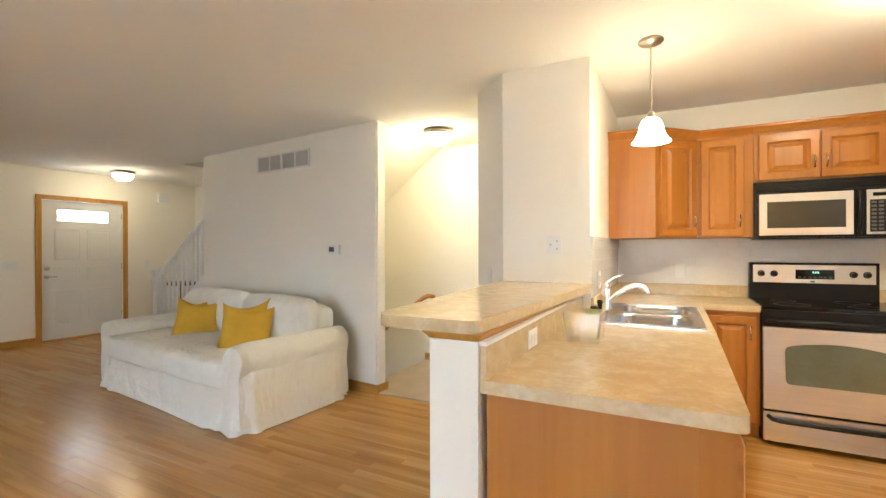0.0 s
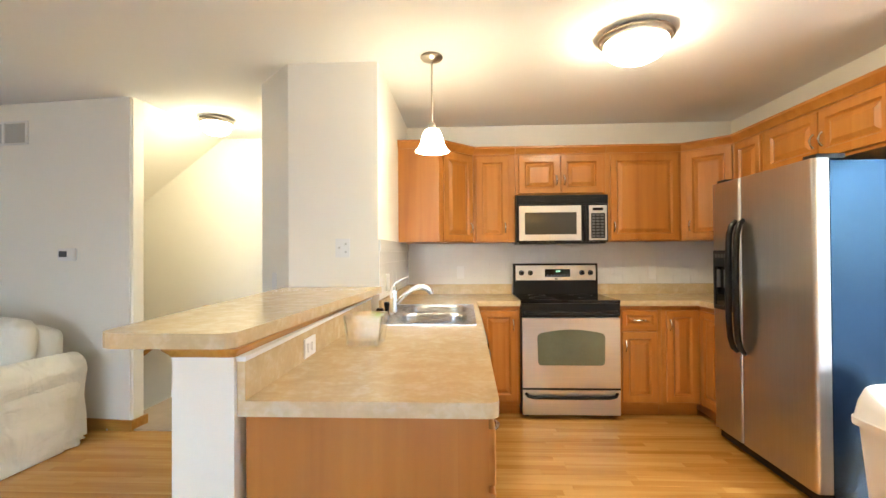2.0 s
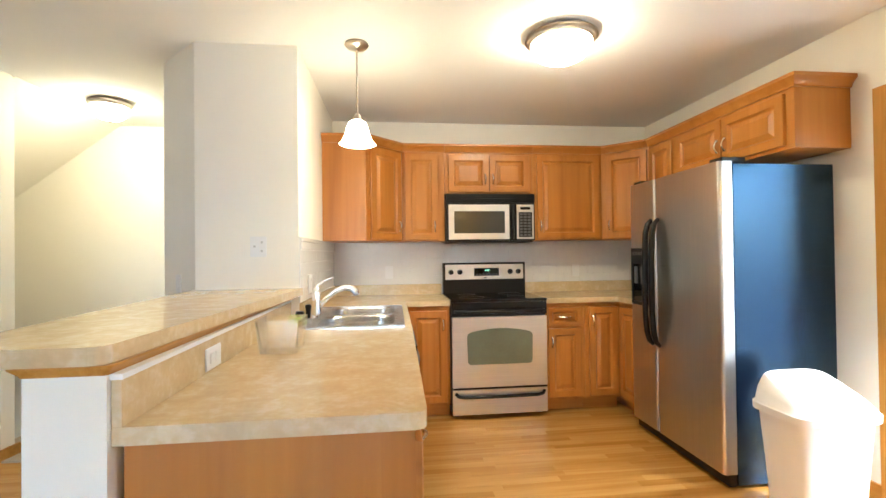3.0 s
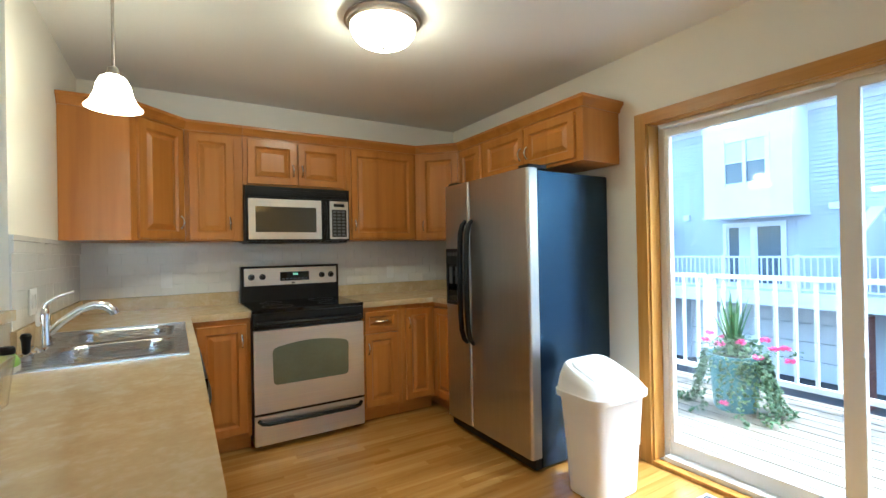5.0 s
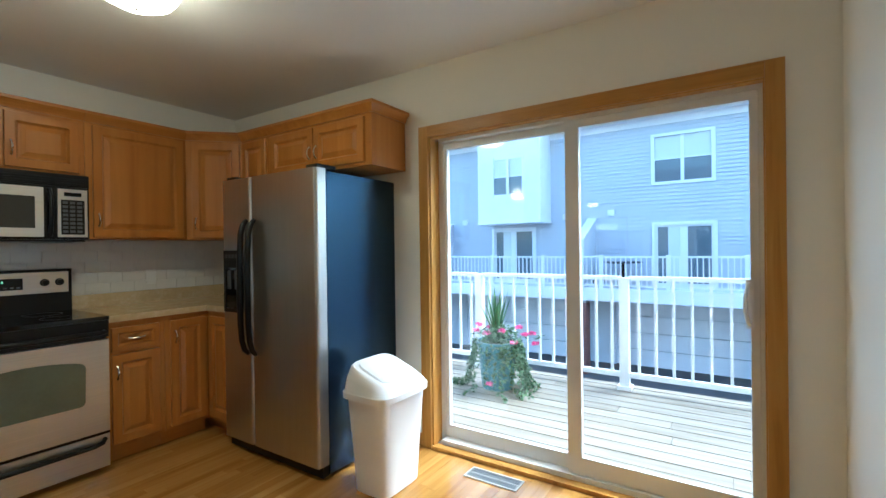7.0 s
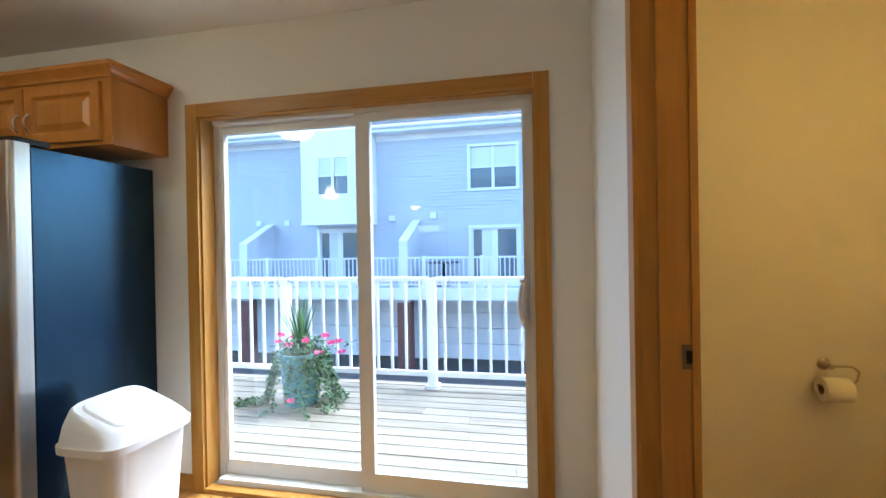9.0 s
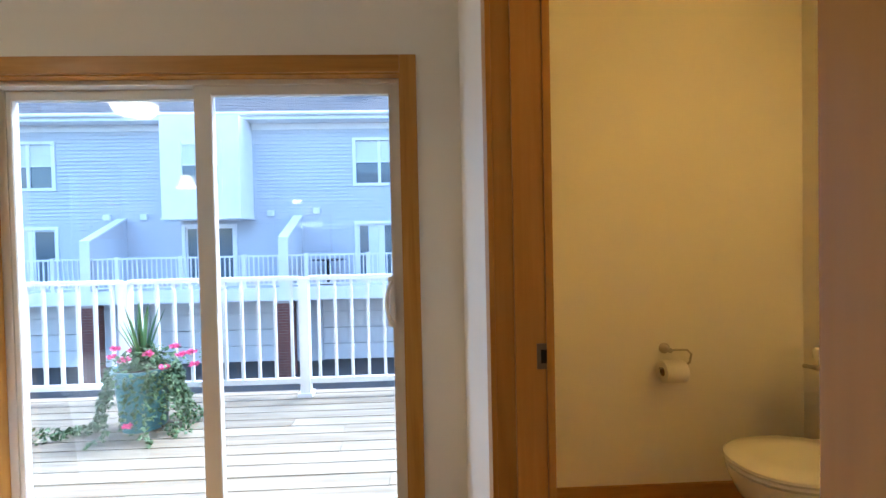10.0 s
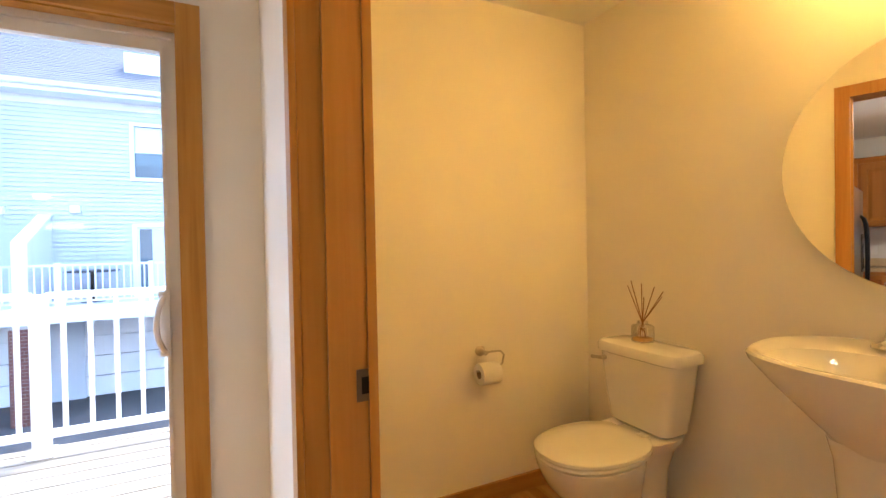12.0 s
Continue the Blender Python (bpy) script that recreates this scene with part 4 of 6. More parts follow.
boxes("digits", GREEN_LED, panel, [(0.385 + 0.014 * i, 0.393 + 0.014 * i, -0.1125, -0.1118, 1.118, 1.132) for i in range(3)], "green lit digits")
boxes("keys", GREY_KEYS, panel, [(0.30 + 0.03 * i, 0.318 + 0.03 * i, -0.1125, -0.1118, 1.084, 1.094) for i in range(7)], "grey keys")
box("badge", BLACK, panel, 0.372, 0.398, -0.1095, -0.1086, 1.052, 1.062, 0.0005, "small dark badge")

# ---- microwave ----
mw = thing("microwave", "stainless steel and black over-range microwave, closed", "microwave", (0.38, -0.2, 1.375))
box("body", BLACK, mw, 0.003, 0.757, -0.385, -0.004, 1.38, 1.775, 0.003)
box("top_grille", BLACK, mw, 0.003, 0.757, -0.405, -0.386, 1.70, 1.775, 0.004)
boxes("louvre", BLACK, mw, [(0.03, 0.73, -0.409, -0.4055, 1.708 + 0.014 * i, 1.715 + 0.014 * i) for i in range(4)])
box("front", BLACK, mw, 0.003, 0.757, -0.402, -0.386, 1.382, 1.698, 0.005)
mdoor = boxes("door", STEEL_X, mw, [(0.022, 0.068, -0.412, -0.4025, 1.395, 1.685), (0.497, 0.535, -0.412, -0.4025, 1.395, 1.685), (0.068, 0.497, -0.412, -0.4025, 1.395, 1.445), (0.068, 0.497, -0.412, -0.4025, 1.63, 1.685)], "stainless microwave door", bevel=0.002)
box("window", MW_GLASS, mdoor, 0.066, 0.499, -0.4085, -0.4028, 1.443, 1.632, 0.001, "dark microwave window")
tube("handle", BLACK, mw, arc((0.565, -0.40, 1.40), (0.565, -0.40, 1.68), 0.035, 10, (0, -1, 0)), 0.011)
keypad = box("keypad", STEEL_X, mw, 0.60, 0.745, -0.412, -0.4025, 1.395, 1.685, 0.003, "stainless keypad surround")
box("key_panel", BLACK, keypad, 0.615, 0.73, -0.4145, -0.4125, 1.41, 1.62, 0.001, "black key panel")
box("display", BLACK_GLASS, keypad, 0.63, 0.715, -0.4145, -0.4125, 1.642, 1.665, 0.001, "black display")
boxes("keys", GREY_KEYS, keypad, [(0.622 + 0.035 * i, 0.648 + 0.035 * i, -0.4155, -0.4148, 1.42 + 0.025 * j, 1.436 + 0.025 * j) for i in range(3) for j in range(8)], "grey keys")
box("underside", BLACK, mw, 0.02, 0.74, -0.39, -0.05, 1.368, 1.379, 0.003)

# ---- refrigerator ----
fr = thing("refrigerator", "stainless steel side-by-side refrigerator with black sides and black handles, closed", "refrigerator", (1.65, -1.4, 0))
FY0, FY1 = -1.858, -0.952
box("body", BLACK_SIDE, fr, 1.385, 1.985, FY0 + 0.002, FY1 - 0.002, 0.02, 1.745, 0.004)
box("base_grille", BLACK, fr, 1.34, 1.384, FY0 + 0.01, FY1 - 0.01, 0.012, 0.075, 0.003)
FS = -1.262
for y0, y1, nm in ((FY0, FS - 0.003, "refrigerator_door"), (FS + 0.003, FY1, "freezer_door")):
    bm = bmesh.new()
    add_prism(bm, rounded([(1.378, y1), (1.302, y1), (1.302, y0), (1.378, y0)], [0, 0.022, 0.022, 0], 6), 0.08, 1.758)
    part(nm, bm, STEEL, fr, "stainless steel door", True)
for y in (FS - 0.04, FS + 0.04):
    tube("handle", BLACK, fr, [(1.302, y, 1.49), (1.275, y, 1.46), (1.258, y, 1.40), (1.25, y, 1.25), (1.248, y, 1.05), (1.25, y, 0.85), (1.258, y, 0.74), (1.275, y, 0.68), (1.302, y, 0.65)], [0.012, 0.017] + [0.018] * 5 + [0.017, 0.012], 14)
disp = boxes("dispenser", BLACK, fr, [(1.294, 1.3015, -1.175, -0.972, 0.90, 0.925), (1.294, 1.3015, -1.175, -0.972, 1.19, 1.30), (1.294, 1.3015, -1.175, -1.155, 0.925, 1.19), (1.294, 1.3015, -0.992, -0.972, 0.925, 1.19)], "black water and ice dispenser", bevel=0.002)
box("recess", BLACK_GLASS, disp, 1.2985, 1.3015, -1.156, -0.991, 0.925, 1.19, 0)
boxes("dispenser_keys", GREY_KEYS, disp, [(1.2925, 1.2935, -1.16 + 0.035 * i, -1.135 + 0.035 * i, 1.25, 1.275) for i in range(5)])
boxes("lever", GREY_KEYS, disp, [(1.290, 1.298, -1.13, -1.10, 1.05, 1.17), (1.290, 1.298, -1.05, -1.02, 1.05, 1.17)], bevel=0.002)
for y in (FY0 + 0.06, FY1 - 0.06):
    box("hinge_cover", BLACK, fr, 1.33, 1.47, y - 0.045, y + 0.045, 1.7585, 1.782, 0.006)
for y in (FY0 + 0.05, FY1 - 0.05):
    for x in (1.42, 1.93):
        lathe("foot", BLACK, fr, [(0.02, 0.001), (0.02, 0.02)], x, y, 12)

# ---- swing-top bin ----
bx, by = 1.516, -2.17
binn = thing("trash_can", "white plastic swing-top trash can beside the refrigerator, lid closed", "trash can", (bx, by, 0))
loft("bin", BIN_WHITE, binn, [oval(bx, by, z, a, b, 5, 48) for z, a, b in ((0.001, 0.135, 0.10), (0.006, 0.142, 0.107), (0.25, 0.158, 0.120), (0.49, 0.176, 0.134), (0.50, 0.186, 0.142), (0.515, 0.188, 0.144), (0.515, 0.172, 0.130), (0.48, 0.168, 0.127))])
def tilt(ring, k):
    return [(x, y, z + k * (y - by)) for x, y, z in ring]


loft("lid", BIN_WHITE, binn, [oval(bx, by, 0.490, 0.195, 0.150, 5, 56), oval(bx, by, 0.520, 0.196, 0.151, 5, 56), oval(bx, by, 0.527, 0.189, 0.144, 5, 56), tilt(oval(bx, by, 0.565, 0.178, 0.137, 5, 56), 0.2),
                              tilt(oval(bx, by, 0.600, 0.160, 0.126, 4.5, 56), 0.38), tilt(oval(bx, by, 0.609, 0.150, 0.118, 4.5, 56), 0.40), tilt(oval(bx, by, 0.610, 0.132, 0.102, 4.5, 56), 0.40)], "sloped white lid")
loft("flap", BIN_WHITE, binn, [tilt(oval(bx, by, z, a, b, 4.5, 56), 0.40) for z, a, b in ((0.600, 0.127, 0.097), (0.612, 0.127, 0.097), (0.619, 0.121, 0.091), (0.621, 0.07, 0.05), (0.617, 0.03, 0.02))], "white swinging flap")

binn.scale = (1.10, 1.10, 1.04)

# ---- lamps ----
def flush_lamp(name, x, y, r, label, glass=SHADE):
    t = thing(name, label, "ceiling lamp", (x, y, H))
    lathe("rim", NICKEL, t, [(r * 0.75, H - 0.001), (r * 0.98, H - 0.004), (r * 1.10, H - 0.018), (r * 1.12, H - 0.028), (r * 1.05, H - 0.034), (r * 1.03, H - 0.044), (r * 0.95, H - 0.052), (r * 0.90, H - 0.046)], x, y, 48, "brushed nickel rim")
    lathe("shade", glass, t, [(r * 0.93, H - 0.05), (r * 0.94, H - 0.065), (r * 0.89, H - 0.09), (r * 0.77, H - 0.117), (r * 0.55, H - 0.138), (r * 0.2, H - 0.148), (0.004, H - 0.15)], x, y, 40, "lit frosted glass bowl")
    lathe("finial", NICKEL, t, [(0.004, H - 0.149), (0.010, H - 0.153), (0.009, H - 0.163), (0.003, H - 0.168)], x, y, 16, "small nickel finial")
    return t


flush_lamp("ceiling_lamp", 0.50, -1.70, 0.175, "flush kitchen ceiling lamp with lit frosted bowl and nickel rim")
flush_lamp("ceiling_lamp", -2.58, -0.41, 0.13, "flush stair landing ceiling lamp with lit frosted bowl and bronze rim", SHADE_HALL)
flush_lamp("ceiling_lamp", -7.75, -0.62, 0.14, "flush entry ceiling lamp with lit frosted bowl", SHADE_ENTRY)
px, py = -0.63, -1.50
pen = thing("pendant_lamp", "small pendant lamp, lit white bell glass, nickel stem", "pendant lamp", (px, py, H))
lathe("canopy", NICKEL, pen, [(0.065, H - 0.001), (0.068, H - 0.010), (0.058, H - 0.022), (0.03, H - 0.03), (0.01, H - 0.04)], px, py, 32)
tube("stem", NICKEL, pen, [(px, py, H - 0.035), (px, py, 2.25), (px, py, 2.05)], 0.006, 10)
lathe("socket", NICKEL, pen, [(0.008, 2.08), (0.02, 2.07), (0.024, 2.035), (0.03, 2.03)], px, py, 24)
lathe("shade", SHADE_PEND, pen, [(0.028, 2.04), (0.045, 2.03), (0.06, 2.0), (0.068, 1.96), (0.085, 1.925), (0.102, 1.905), (0.098, 1.905), (0.08, 1.925), (0.062, 1.96), (0.054, 2.0), (0.04, 2.025)], px, py, 40, "lit white bell-shaped glass", (True, True))

# ---- wall fittings ----
def wall_plate(name, label, category, origin, u, w, h, slots, mat=WHITE_PLASTIC):
    m = plane_matrix(origin, u)
    t = thing(name, label, category, origin, group="")
    bm = bmesh.new()
    add_box(bm, -w / 2, w / 2, 0.0005, 0.006, -h / 2, h / 2)
    bmesh.ops.transform(bm, matrix=m, verts=bm.verts)
    part("plate", bm, mat, t, bevel=0.002)
    for a, b, c, d, nm, mt in slots:
        bm = bmesh.new()
        add_box(bm, a, b, 0.0062, 0.010, c, d)
        bmesh.ops.transform(bm, matrix=m, verts=bm.verts)
        part(nm, bm, mt, t, bevel=0.0008)
    return t


OUT = [(-0.016, 0.016, 0.008, 0.034, "socket", WHITE_PLASTIC), (-0.016, 0.016, -0.034, -0.008, "socket", WHITE_PLASTIC)]
SW = [(-0.006, 0.006, -0.012, 0.012, "toggle", WHITE_PLASTIC)]
SW2 = [(-0.032, -0.018, -0.03, 0.03, "rocker", WHITE_PLASTIC), (0.018, 0.032, -0.03, 0.03, "rocker", WHITE_PLASTIC)]
wall_plate("outlet", "white duplex outlet on the tiled backsplash", "outlet", (-0.476, -0.008, 1.115), (1, 0, 0), 0.07, 0.115, OUT)
wall_plate("outlet", "white duplex outlet on the backsplash tiles", "outlet", (1.276, -0.008, 1.107), (1, 0, 0), 0.07, 0.115, OUT)
wall_plate("outlet", "white outlet on the laminate upstand of the bar", "outlet", (-1.012, -2.56, 0.957), (0, 1, 0), 0.115, 0.07, [(-0.034, -0.008, -0.016, 0.016, "socket", WHITE_PLASTIC), (0.008, 0.034, -0.016, 0.016, "socket", WHITE_PLASTIC)])
wall_plate("light_switch", "white triple switch plate on the column wall", "light switch", (-1.19, -1.451, 1.33), (1, 0, 0), 0.09, 0.115, [(x - 0.006, x + 0.006, z, z + 0.012, "toggle", VENT) for x, z in ((-0.02, -0.004), (0.02, 0.018), (0.02, -0.03))])
wall_plate("light_switch", "white switch plate on the angled wall by the landing", "light switch", (-1.685, -1.295, 1.11), (1, -1, 0), 0.07, 0.13, SW)
wall_plate("light_switch", "white double switch on the tiled kitchen wall", "light switch", (KW + 0.009, -1.18, 1.10), (0, 1, 0), 0.115, 0.115, SW2)
wall_plate("light_switch", "white switch plate beside the front door", "light switch", (LIV_W + 0.001, 0.11, 1.08), (0, 1, 0), 0.075, 0.12, SW)
wall_plate("light_switch", "white wide switch plate beside the front door", "light switch", (LIV_W + 0.001, -1.65, 1.10), (0, 1, 0), 0.16, 0.12, SW2)
wall_plate("outlet", "white outlet low on the narrow wall beside the sliding door", "outlet", (1.30, KS + 0.001, 0.40), (-1, 0, 0), 0.07, 0.115, OUT)
chime = thing("door_chime", "white door chime box high on the entry wall", "door chime", (LIV_W, 0.36, 2.18))
box("housing", WHITE_PLASTIC, chime, LIV_W + 0.001, LIV_W + 0.05, 0.27, 0.44, 2.13, 2.29, 0.006)


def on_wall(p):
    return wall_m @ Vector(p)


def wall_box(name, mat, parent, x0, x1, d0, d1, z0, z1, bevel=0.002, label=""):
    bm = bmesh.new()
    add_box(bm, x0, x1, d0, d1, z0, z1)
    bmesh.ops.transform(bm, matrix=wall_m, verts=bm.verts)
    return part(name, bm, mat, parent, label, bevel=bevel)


th = thing("thermostat", "white wall thermostat with a dark display", "thermostat", on_wall((0.53, 0, 1.3)))
wall_box("housing", WHITE_PLASTIC, th, 0.455, 0.605, 0.0005, 0.028, 1.255, 1.35, 0.006)
wall_box("display", GREY_KEYS, th, 0.52, 0.59, 0.0285, 0.030, 1.285, 1.33, 0.0008, "dark display")
vent = thing("wall_vent", "cream return-air vent with four louvred sections high on the wall", "vent", on_wall((1.35, 0, 2.26)))
V0, V1, VZ0, VZ1 = 0.90, 1.74, 2.165, 2.325
wall_box("backing", VENT, vent, V0 + 0.01, V1 - 0.01, 0.0005, 0.003, VZ0 + 0.01, VZ1 - 0.01, 0)
sec = (V1 - V0) / 4
for i in range(5):
    xx = V0 + sec * i
    wall_box("frame_bar", WHITE_PLASTIC, vent, xx - 0.012, xx + (0.025 if i == 2 else 0.012), 0.0005, 0.012, VZ0 + 0.0005, VZ1 - 0.0005, 0.001)
wall_box("frame_rail", WHITE_PLASTIC, vent, V0 - 0.012, V1 + 0.012, 0.0005, 0.013, VZ0 - 0.012, VZ0, 0.001)
wall_box("frame_rail", WHITE_PLASTIC, vent, V0 - 0.012, V1 + 0.012, 0.0005, 0.013, VZ1, VZ1 + 0.012, 0.001)
for i in range(4):
    for k in range(13):
        z = VZ0 + 0.006 + k * 0.0118
        wall_box("slat", VENT, vent, V0 + sec * i + 0.026 * (i == 2) + 0.012 * (i != 2), V0 + sec * (i + 1) - 0.012, 0.0035, 0.010, z, z + 0.005, 0)

reg = thing("floor_register", "white metal floor vent in the oak floor before the sliding door", "floor vent", (1.86, -2.65, 0))
boxes("frame", VENT, reg, [(1.80, 1.92, -2.81, -2.80, 0.0005, 0.006), (1.80, 1.92, -2.50, -2.49, 0.0005, 0.006), (1.80, 1.81, -2.80, -2.50, 0.0005, 0.006), (1.91, 1.92, -2.80, -2.50, 0.0005, 0.006), (1.857, 1.863, -2.80, -2.50, 0.0005, 0.005)])
# black sheet on the floor stands in for the duct's dark depth
box("duct_shade_sheet", BLACK, reg, 1.81, 1.91, -2.80, -2.50, 0.0003, 0.0012, 0)
for k in range(22):
    y = -2.795 + k * 0.0134
    box("slat", REGISTER, reg, 1.811, 1.909, y, y + 0.005, 0.0014, 0.0045, 0)

# ---- stair railing ----
rail = thing("stair_railing", "white painted stair railing with square newel and thin balusters", "railing", (-6.85, -0.63, 0))
SLP = 0.76


def rail_z(x, base):
    return base + (x + 6.85) * SLP


boxes("newel", WHITE_PAINT, rail, [(-6.90, -6.80, -0.68, -0.58, 0.001, 1.0)], bevel=0.006)
boxes("newel_cap", WHITE_PAINT, rail, [(-6.92, -6.78, -0.70, -0.56, 0.90, 0.93), (-6.92, -6.78, -0.70, -0.56, 1.0, 1.025), (-6.88, -6.82, -0.66, -0.60, 1.025, 1.05)], bevel=0.006)
tube("handrail", WHITE_PAINT, rail, [(-6.82, -0.63, rail_z(-6.82, 0.93)), (-6.2, -0.63, rail_z(-6.2, 0.93)), (-5.70, -0.63, rail_z(-5.70, 0.93))], 0.032, 12)
bm = bmesh.new()
a, b = (-6.8, 0.02), (-5.7, 0.02)
pr = [(-6.8, 0.02), (-5.7, 0.02), (-5.7, rail_z(-5.7, 0.22)), (-6.8, rail_z(-6.8, 0.22))]
add_prism(bm, pr, 0.605, 0.655, turn_up)
part("stringer", bm, WHITE_PAINT, rail)
for k in range(10):
    x = -6.70 + 0.10 * k
    box("baluster", WHITE_PAINT, rail, x - 0.014, x + 0.014, -0.644, -0.616, rail_z(x, 0.22), rail_z(x, 0.91), 0.002)
hr = thing("stair_handrail", "oak handrail on the stairwell wall going down", "handrail", (-3.0, 0.22, 0.95))
tube("rail", OAK_TRIM_X, hr, [(-3.0, 0.27, 0.75), (-3.01, 0.225, 0.765), (-3.05, 0.215, 0.765), (-3.12, 0.215, 0.73), (-3.6, 0.215, 0.37), (-4.2, 0.215, -0.08)], 0.024, 12)
cb = thing("console_table", "dark wooden table with slim legs by the stairs in the entry", "table", (-7.85, 0.35, 0))
box("top", DARK_WOOD, cb, -8.25, -7.6, 0.15, 0.60, 0.72, 0.76, 0.004)
for x in (-8.22, -7.66):
    for y in (0.17, 0.55):
        box("leg", DARK_WOOD, cb, x, x + 0.035, y, y + 0.035, 0.001, 0.72, 0.002)

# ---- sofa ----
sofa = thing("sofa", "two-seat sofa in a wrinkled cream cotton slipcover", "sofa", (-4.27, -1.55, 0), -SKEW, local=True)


def fold(v, amt, k=30.0):
    return amt * noise.noise(Vector((v.x * k * 0.35, v.y * k * 0.35, v.z * 3.0)))


def skirt(name, rings, label=""):
    bm = bmesh.new()
    add_loft(bm, rings, (True, False))
    for v in bm.verts:
        w = max(0.0, 0.45 - v.co.z)
        d = Vector((v.co.x, v.co.y, 0)).normalized()
        q = noise.noise(Vector((v.co.x * 9, v.co.y * 9, v.co.z * 2.2)))
        v.co += d * (0.20 * w * q + 0.10 * w * noise.noise(Vector((v.co.x * 5, v.co.y * 5, 3 + v.co.z * 9))) + 0.014 * noise.noise(v.co * 14))
        gap = (Vector((abs(v.co.x), v.co.y)) - Vector((1.13, -0.51))).length
        if gap < 0.075 and v.co.z < 0.38:
            v.co -= d * (0.085 * (1 - gap / 0.075) * (0.38 - v.co.z) / 0.38)
    return part(name, bm, SLIP, sofa, label, True)


skirt("skirt", [oval(0, -0.02, z, 1.15 + d, 0.515 + d, 14, 180) for z, d in ((0.44, 0.0), (0.40, 0.012), (0.34, 0.008), (0.28, 0.006), (0.22, 0.010), (0.16, 0.016), (0.10, 0.020), (0.05, 0.028), (0.006, 0.034))])
for sx in (-1, 1):
    bm = bmesh.new()
    rings = []
    for j in range(13):
        y = -0.535 + j * (1.035 / 12)
        e = 0.0 if 0 < j < 12 else 0.012
        prof = []
        for k in range(24):
            a = 2 * math.pi * k / 24
            prof.append((0.0 + (0.125 - e) * math.cos(a) * 1.0, 0.515 + (0.115 - e) * math.sin(a)))
        lower = [(0.08 - e, 0.40), (0.085 - e, 0.30), (-0.085 + e, 0.30), (-0.08 + e, 0.40)]
        ring = [p for p in prof if p[1] >= 0.47]
        right = [p for p in ring if p[0] > 0]
        ring = sorted(ring, key=lambda p: math.atan2(p[1] - 0.47, p[0]))
        poly = [(0.10, 0.05), (0.092, 0.2), (0.085, 0.32), (0.085, 0.40)] + ring + [(-0.085, 0.40), (-0.085, 0.32), (-0.085, 0.05)]
        rings.append([(sx * 1.045 + sx * p[0], y, p[1]) for p in poly])
    add_loft(bm, rings)
    for v in bm.verts:
        v.co += noise.noise_vector(v.co * 8) * 0.012
    arm = part("arm", bm, SLIP, sofa, "", True)
soft("back", SLIP, sofa, (0, 0.40, 0.52), (1.98, 0.22, 0.58), 0.08, 14, 0.01, 0.006, 3)
soft("seat_cushion", SLIP, sofa, (0, -0.135, 0.40), (1.86, 0.90, 0.21), 0.045, 20, 0.02, 0.014, 5)
bk = pose(0, 0, 0, -14, 0, 0)
soft("back_cushion", SLIP, sofa, (-0.46, 0.235, 0.68), (0.94, 0.20, 0.42), 0.08, 14, 0.03, 0.012, 7, bk)
soft("back_cushion", SLIP, sofa, (0.50, 0.235, 0.66), (0.94, 0.20, 0.42), 0.08, 14, 0.03, 0.012, 9, bk)


def pillow(x, y, z, tx, ty, tz, s):
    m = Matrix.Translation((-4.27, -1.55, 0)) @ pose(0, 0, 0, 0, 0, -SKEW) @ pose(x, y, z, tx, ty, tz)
    t = new("throw_pillow")
    t.matrix_world = m
    tagged(t, "mustard yellow square throw pillow leaning on the sofa", "pillow", "yellow pillows on the sofa")
    ORIGIN[t.name] = Vector((0, 0, 0))
    bm = bmesh.new()
    n = 16
    for side in (1, -1):
        g = [[None] * (n + 1) for _ in range(n + 1)]
        for i in range(n + 1):
            for j in range(n + 1):
                u, v = 2 * i / n - 1, 2 * j / n - 1
                pin = 1 - 0.09 * (1 - v * v) * abs(u) - 0.0
                pin2 = 1 - 0.09 * (1 - u * u) * abs(v)
                h = 0.075 * max(0, (1 - u ** 4) * (1 - v ** 4)) ** 0.55
                p = Vector((u * s / 2 * pin, side * h, v * s / 2 * pin2))
                p.z -= 0.05 * (1 - u * u) * max(0, v)
                p.y += 0.008 * noise.noise(p * 18 + Vector((s, side, 0)))
                g[i][j] = bm.verts.new(p)
        for i in range(n):
            for j in range(n):
                bm.faces.new((g[i][j], g[i + 1][j], g[i + 1][j + 1], g[i][j + 1]))
    bmesh.ops.remove_doubles(bm, verts=bm.verts, dist=0.003)
    part("cover", bm, YELLOW, t, "", True)


pillow(-0.36, -0.02, 0.645, -24, 8, 58, 0.40)
pillow(-0.52, 0.08, 0.645, -20, -8, 44, 0.36)
pillow(0.56, -0.10, 0.645, -26, 8, 58, 0.42)
pillow(0.40, 0.02, 0.66, -20, -6, 46, 0.40)

# ---- powder room ----
toi = thing("toilet", "white porcelain two-piece toilet, lid closed", "toilet", (1.705, -5.5, 0))
tx = 1.705
boxr = [oval(tx + 0.01, -5.735, z, a, b, 6, 48) for z, a, b in ((0.442, 0.14, 0.07), (0.454, 0.155, 0.082), (0.60, 0.182, 0.092), (0.758, 0.203, 0.098))]
loft("tank", PORCELAIN, toi, boxr)
loft("tank_lid", PORCELAIN, toi, [oval(tx + 0.01, -5.737, z, a, b, 6, 48) for z, a, b in ((0.759, 0.210, 0.104), (0.763, 0.220, 0.110), (0.792, 0.222, 0.110), (0.806, 0.214, 0.104), (0.813, 0.195, 0.088), (0.815, 0.1, 0.03))])
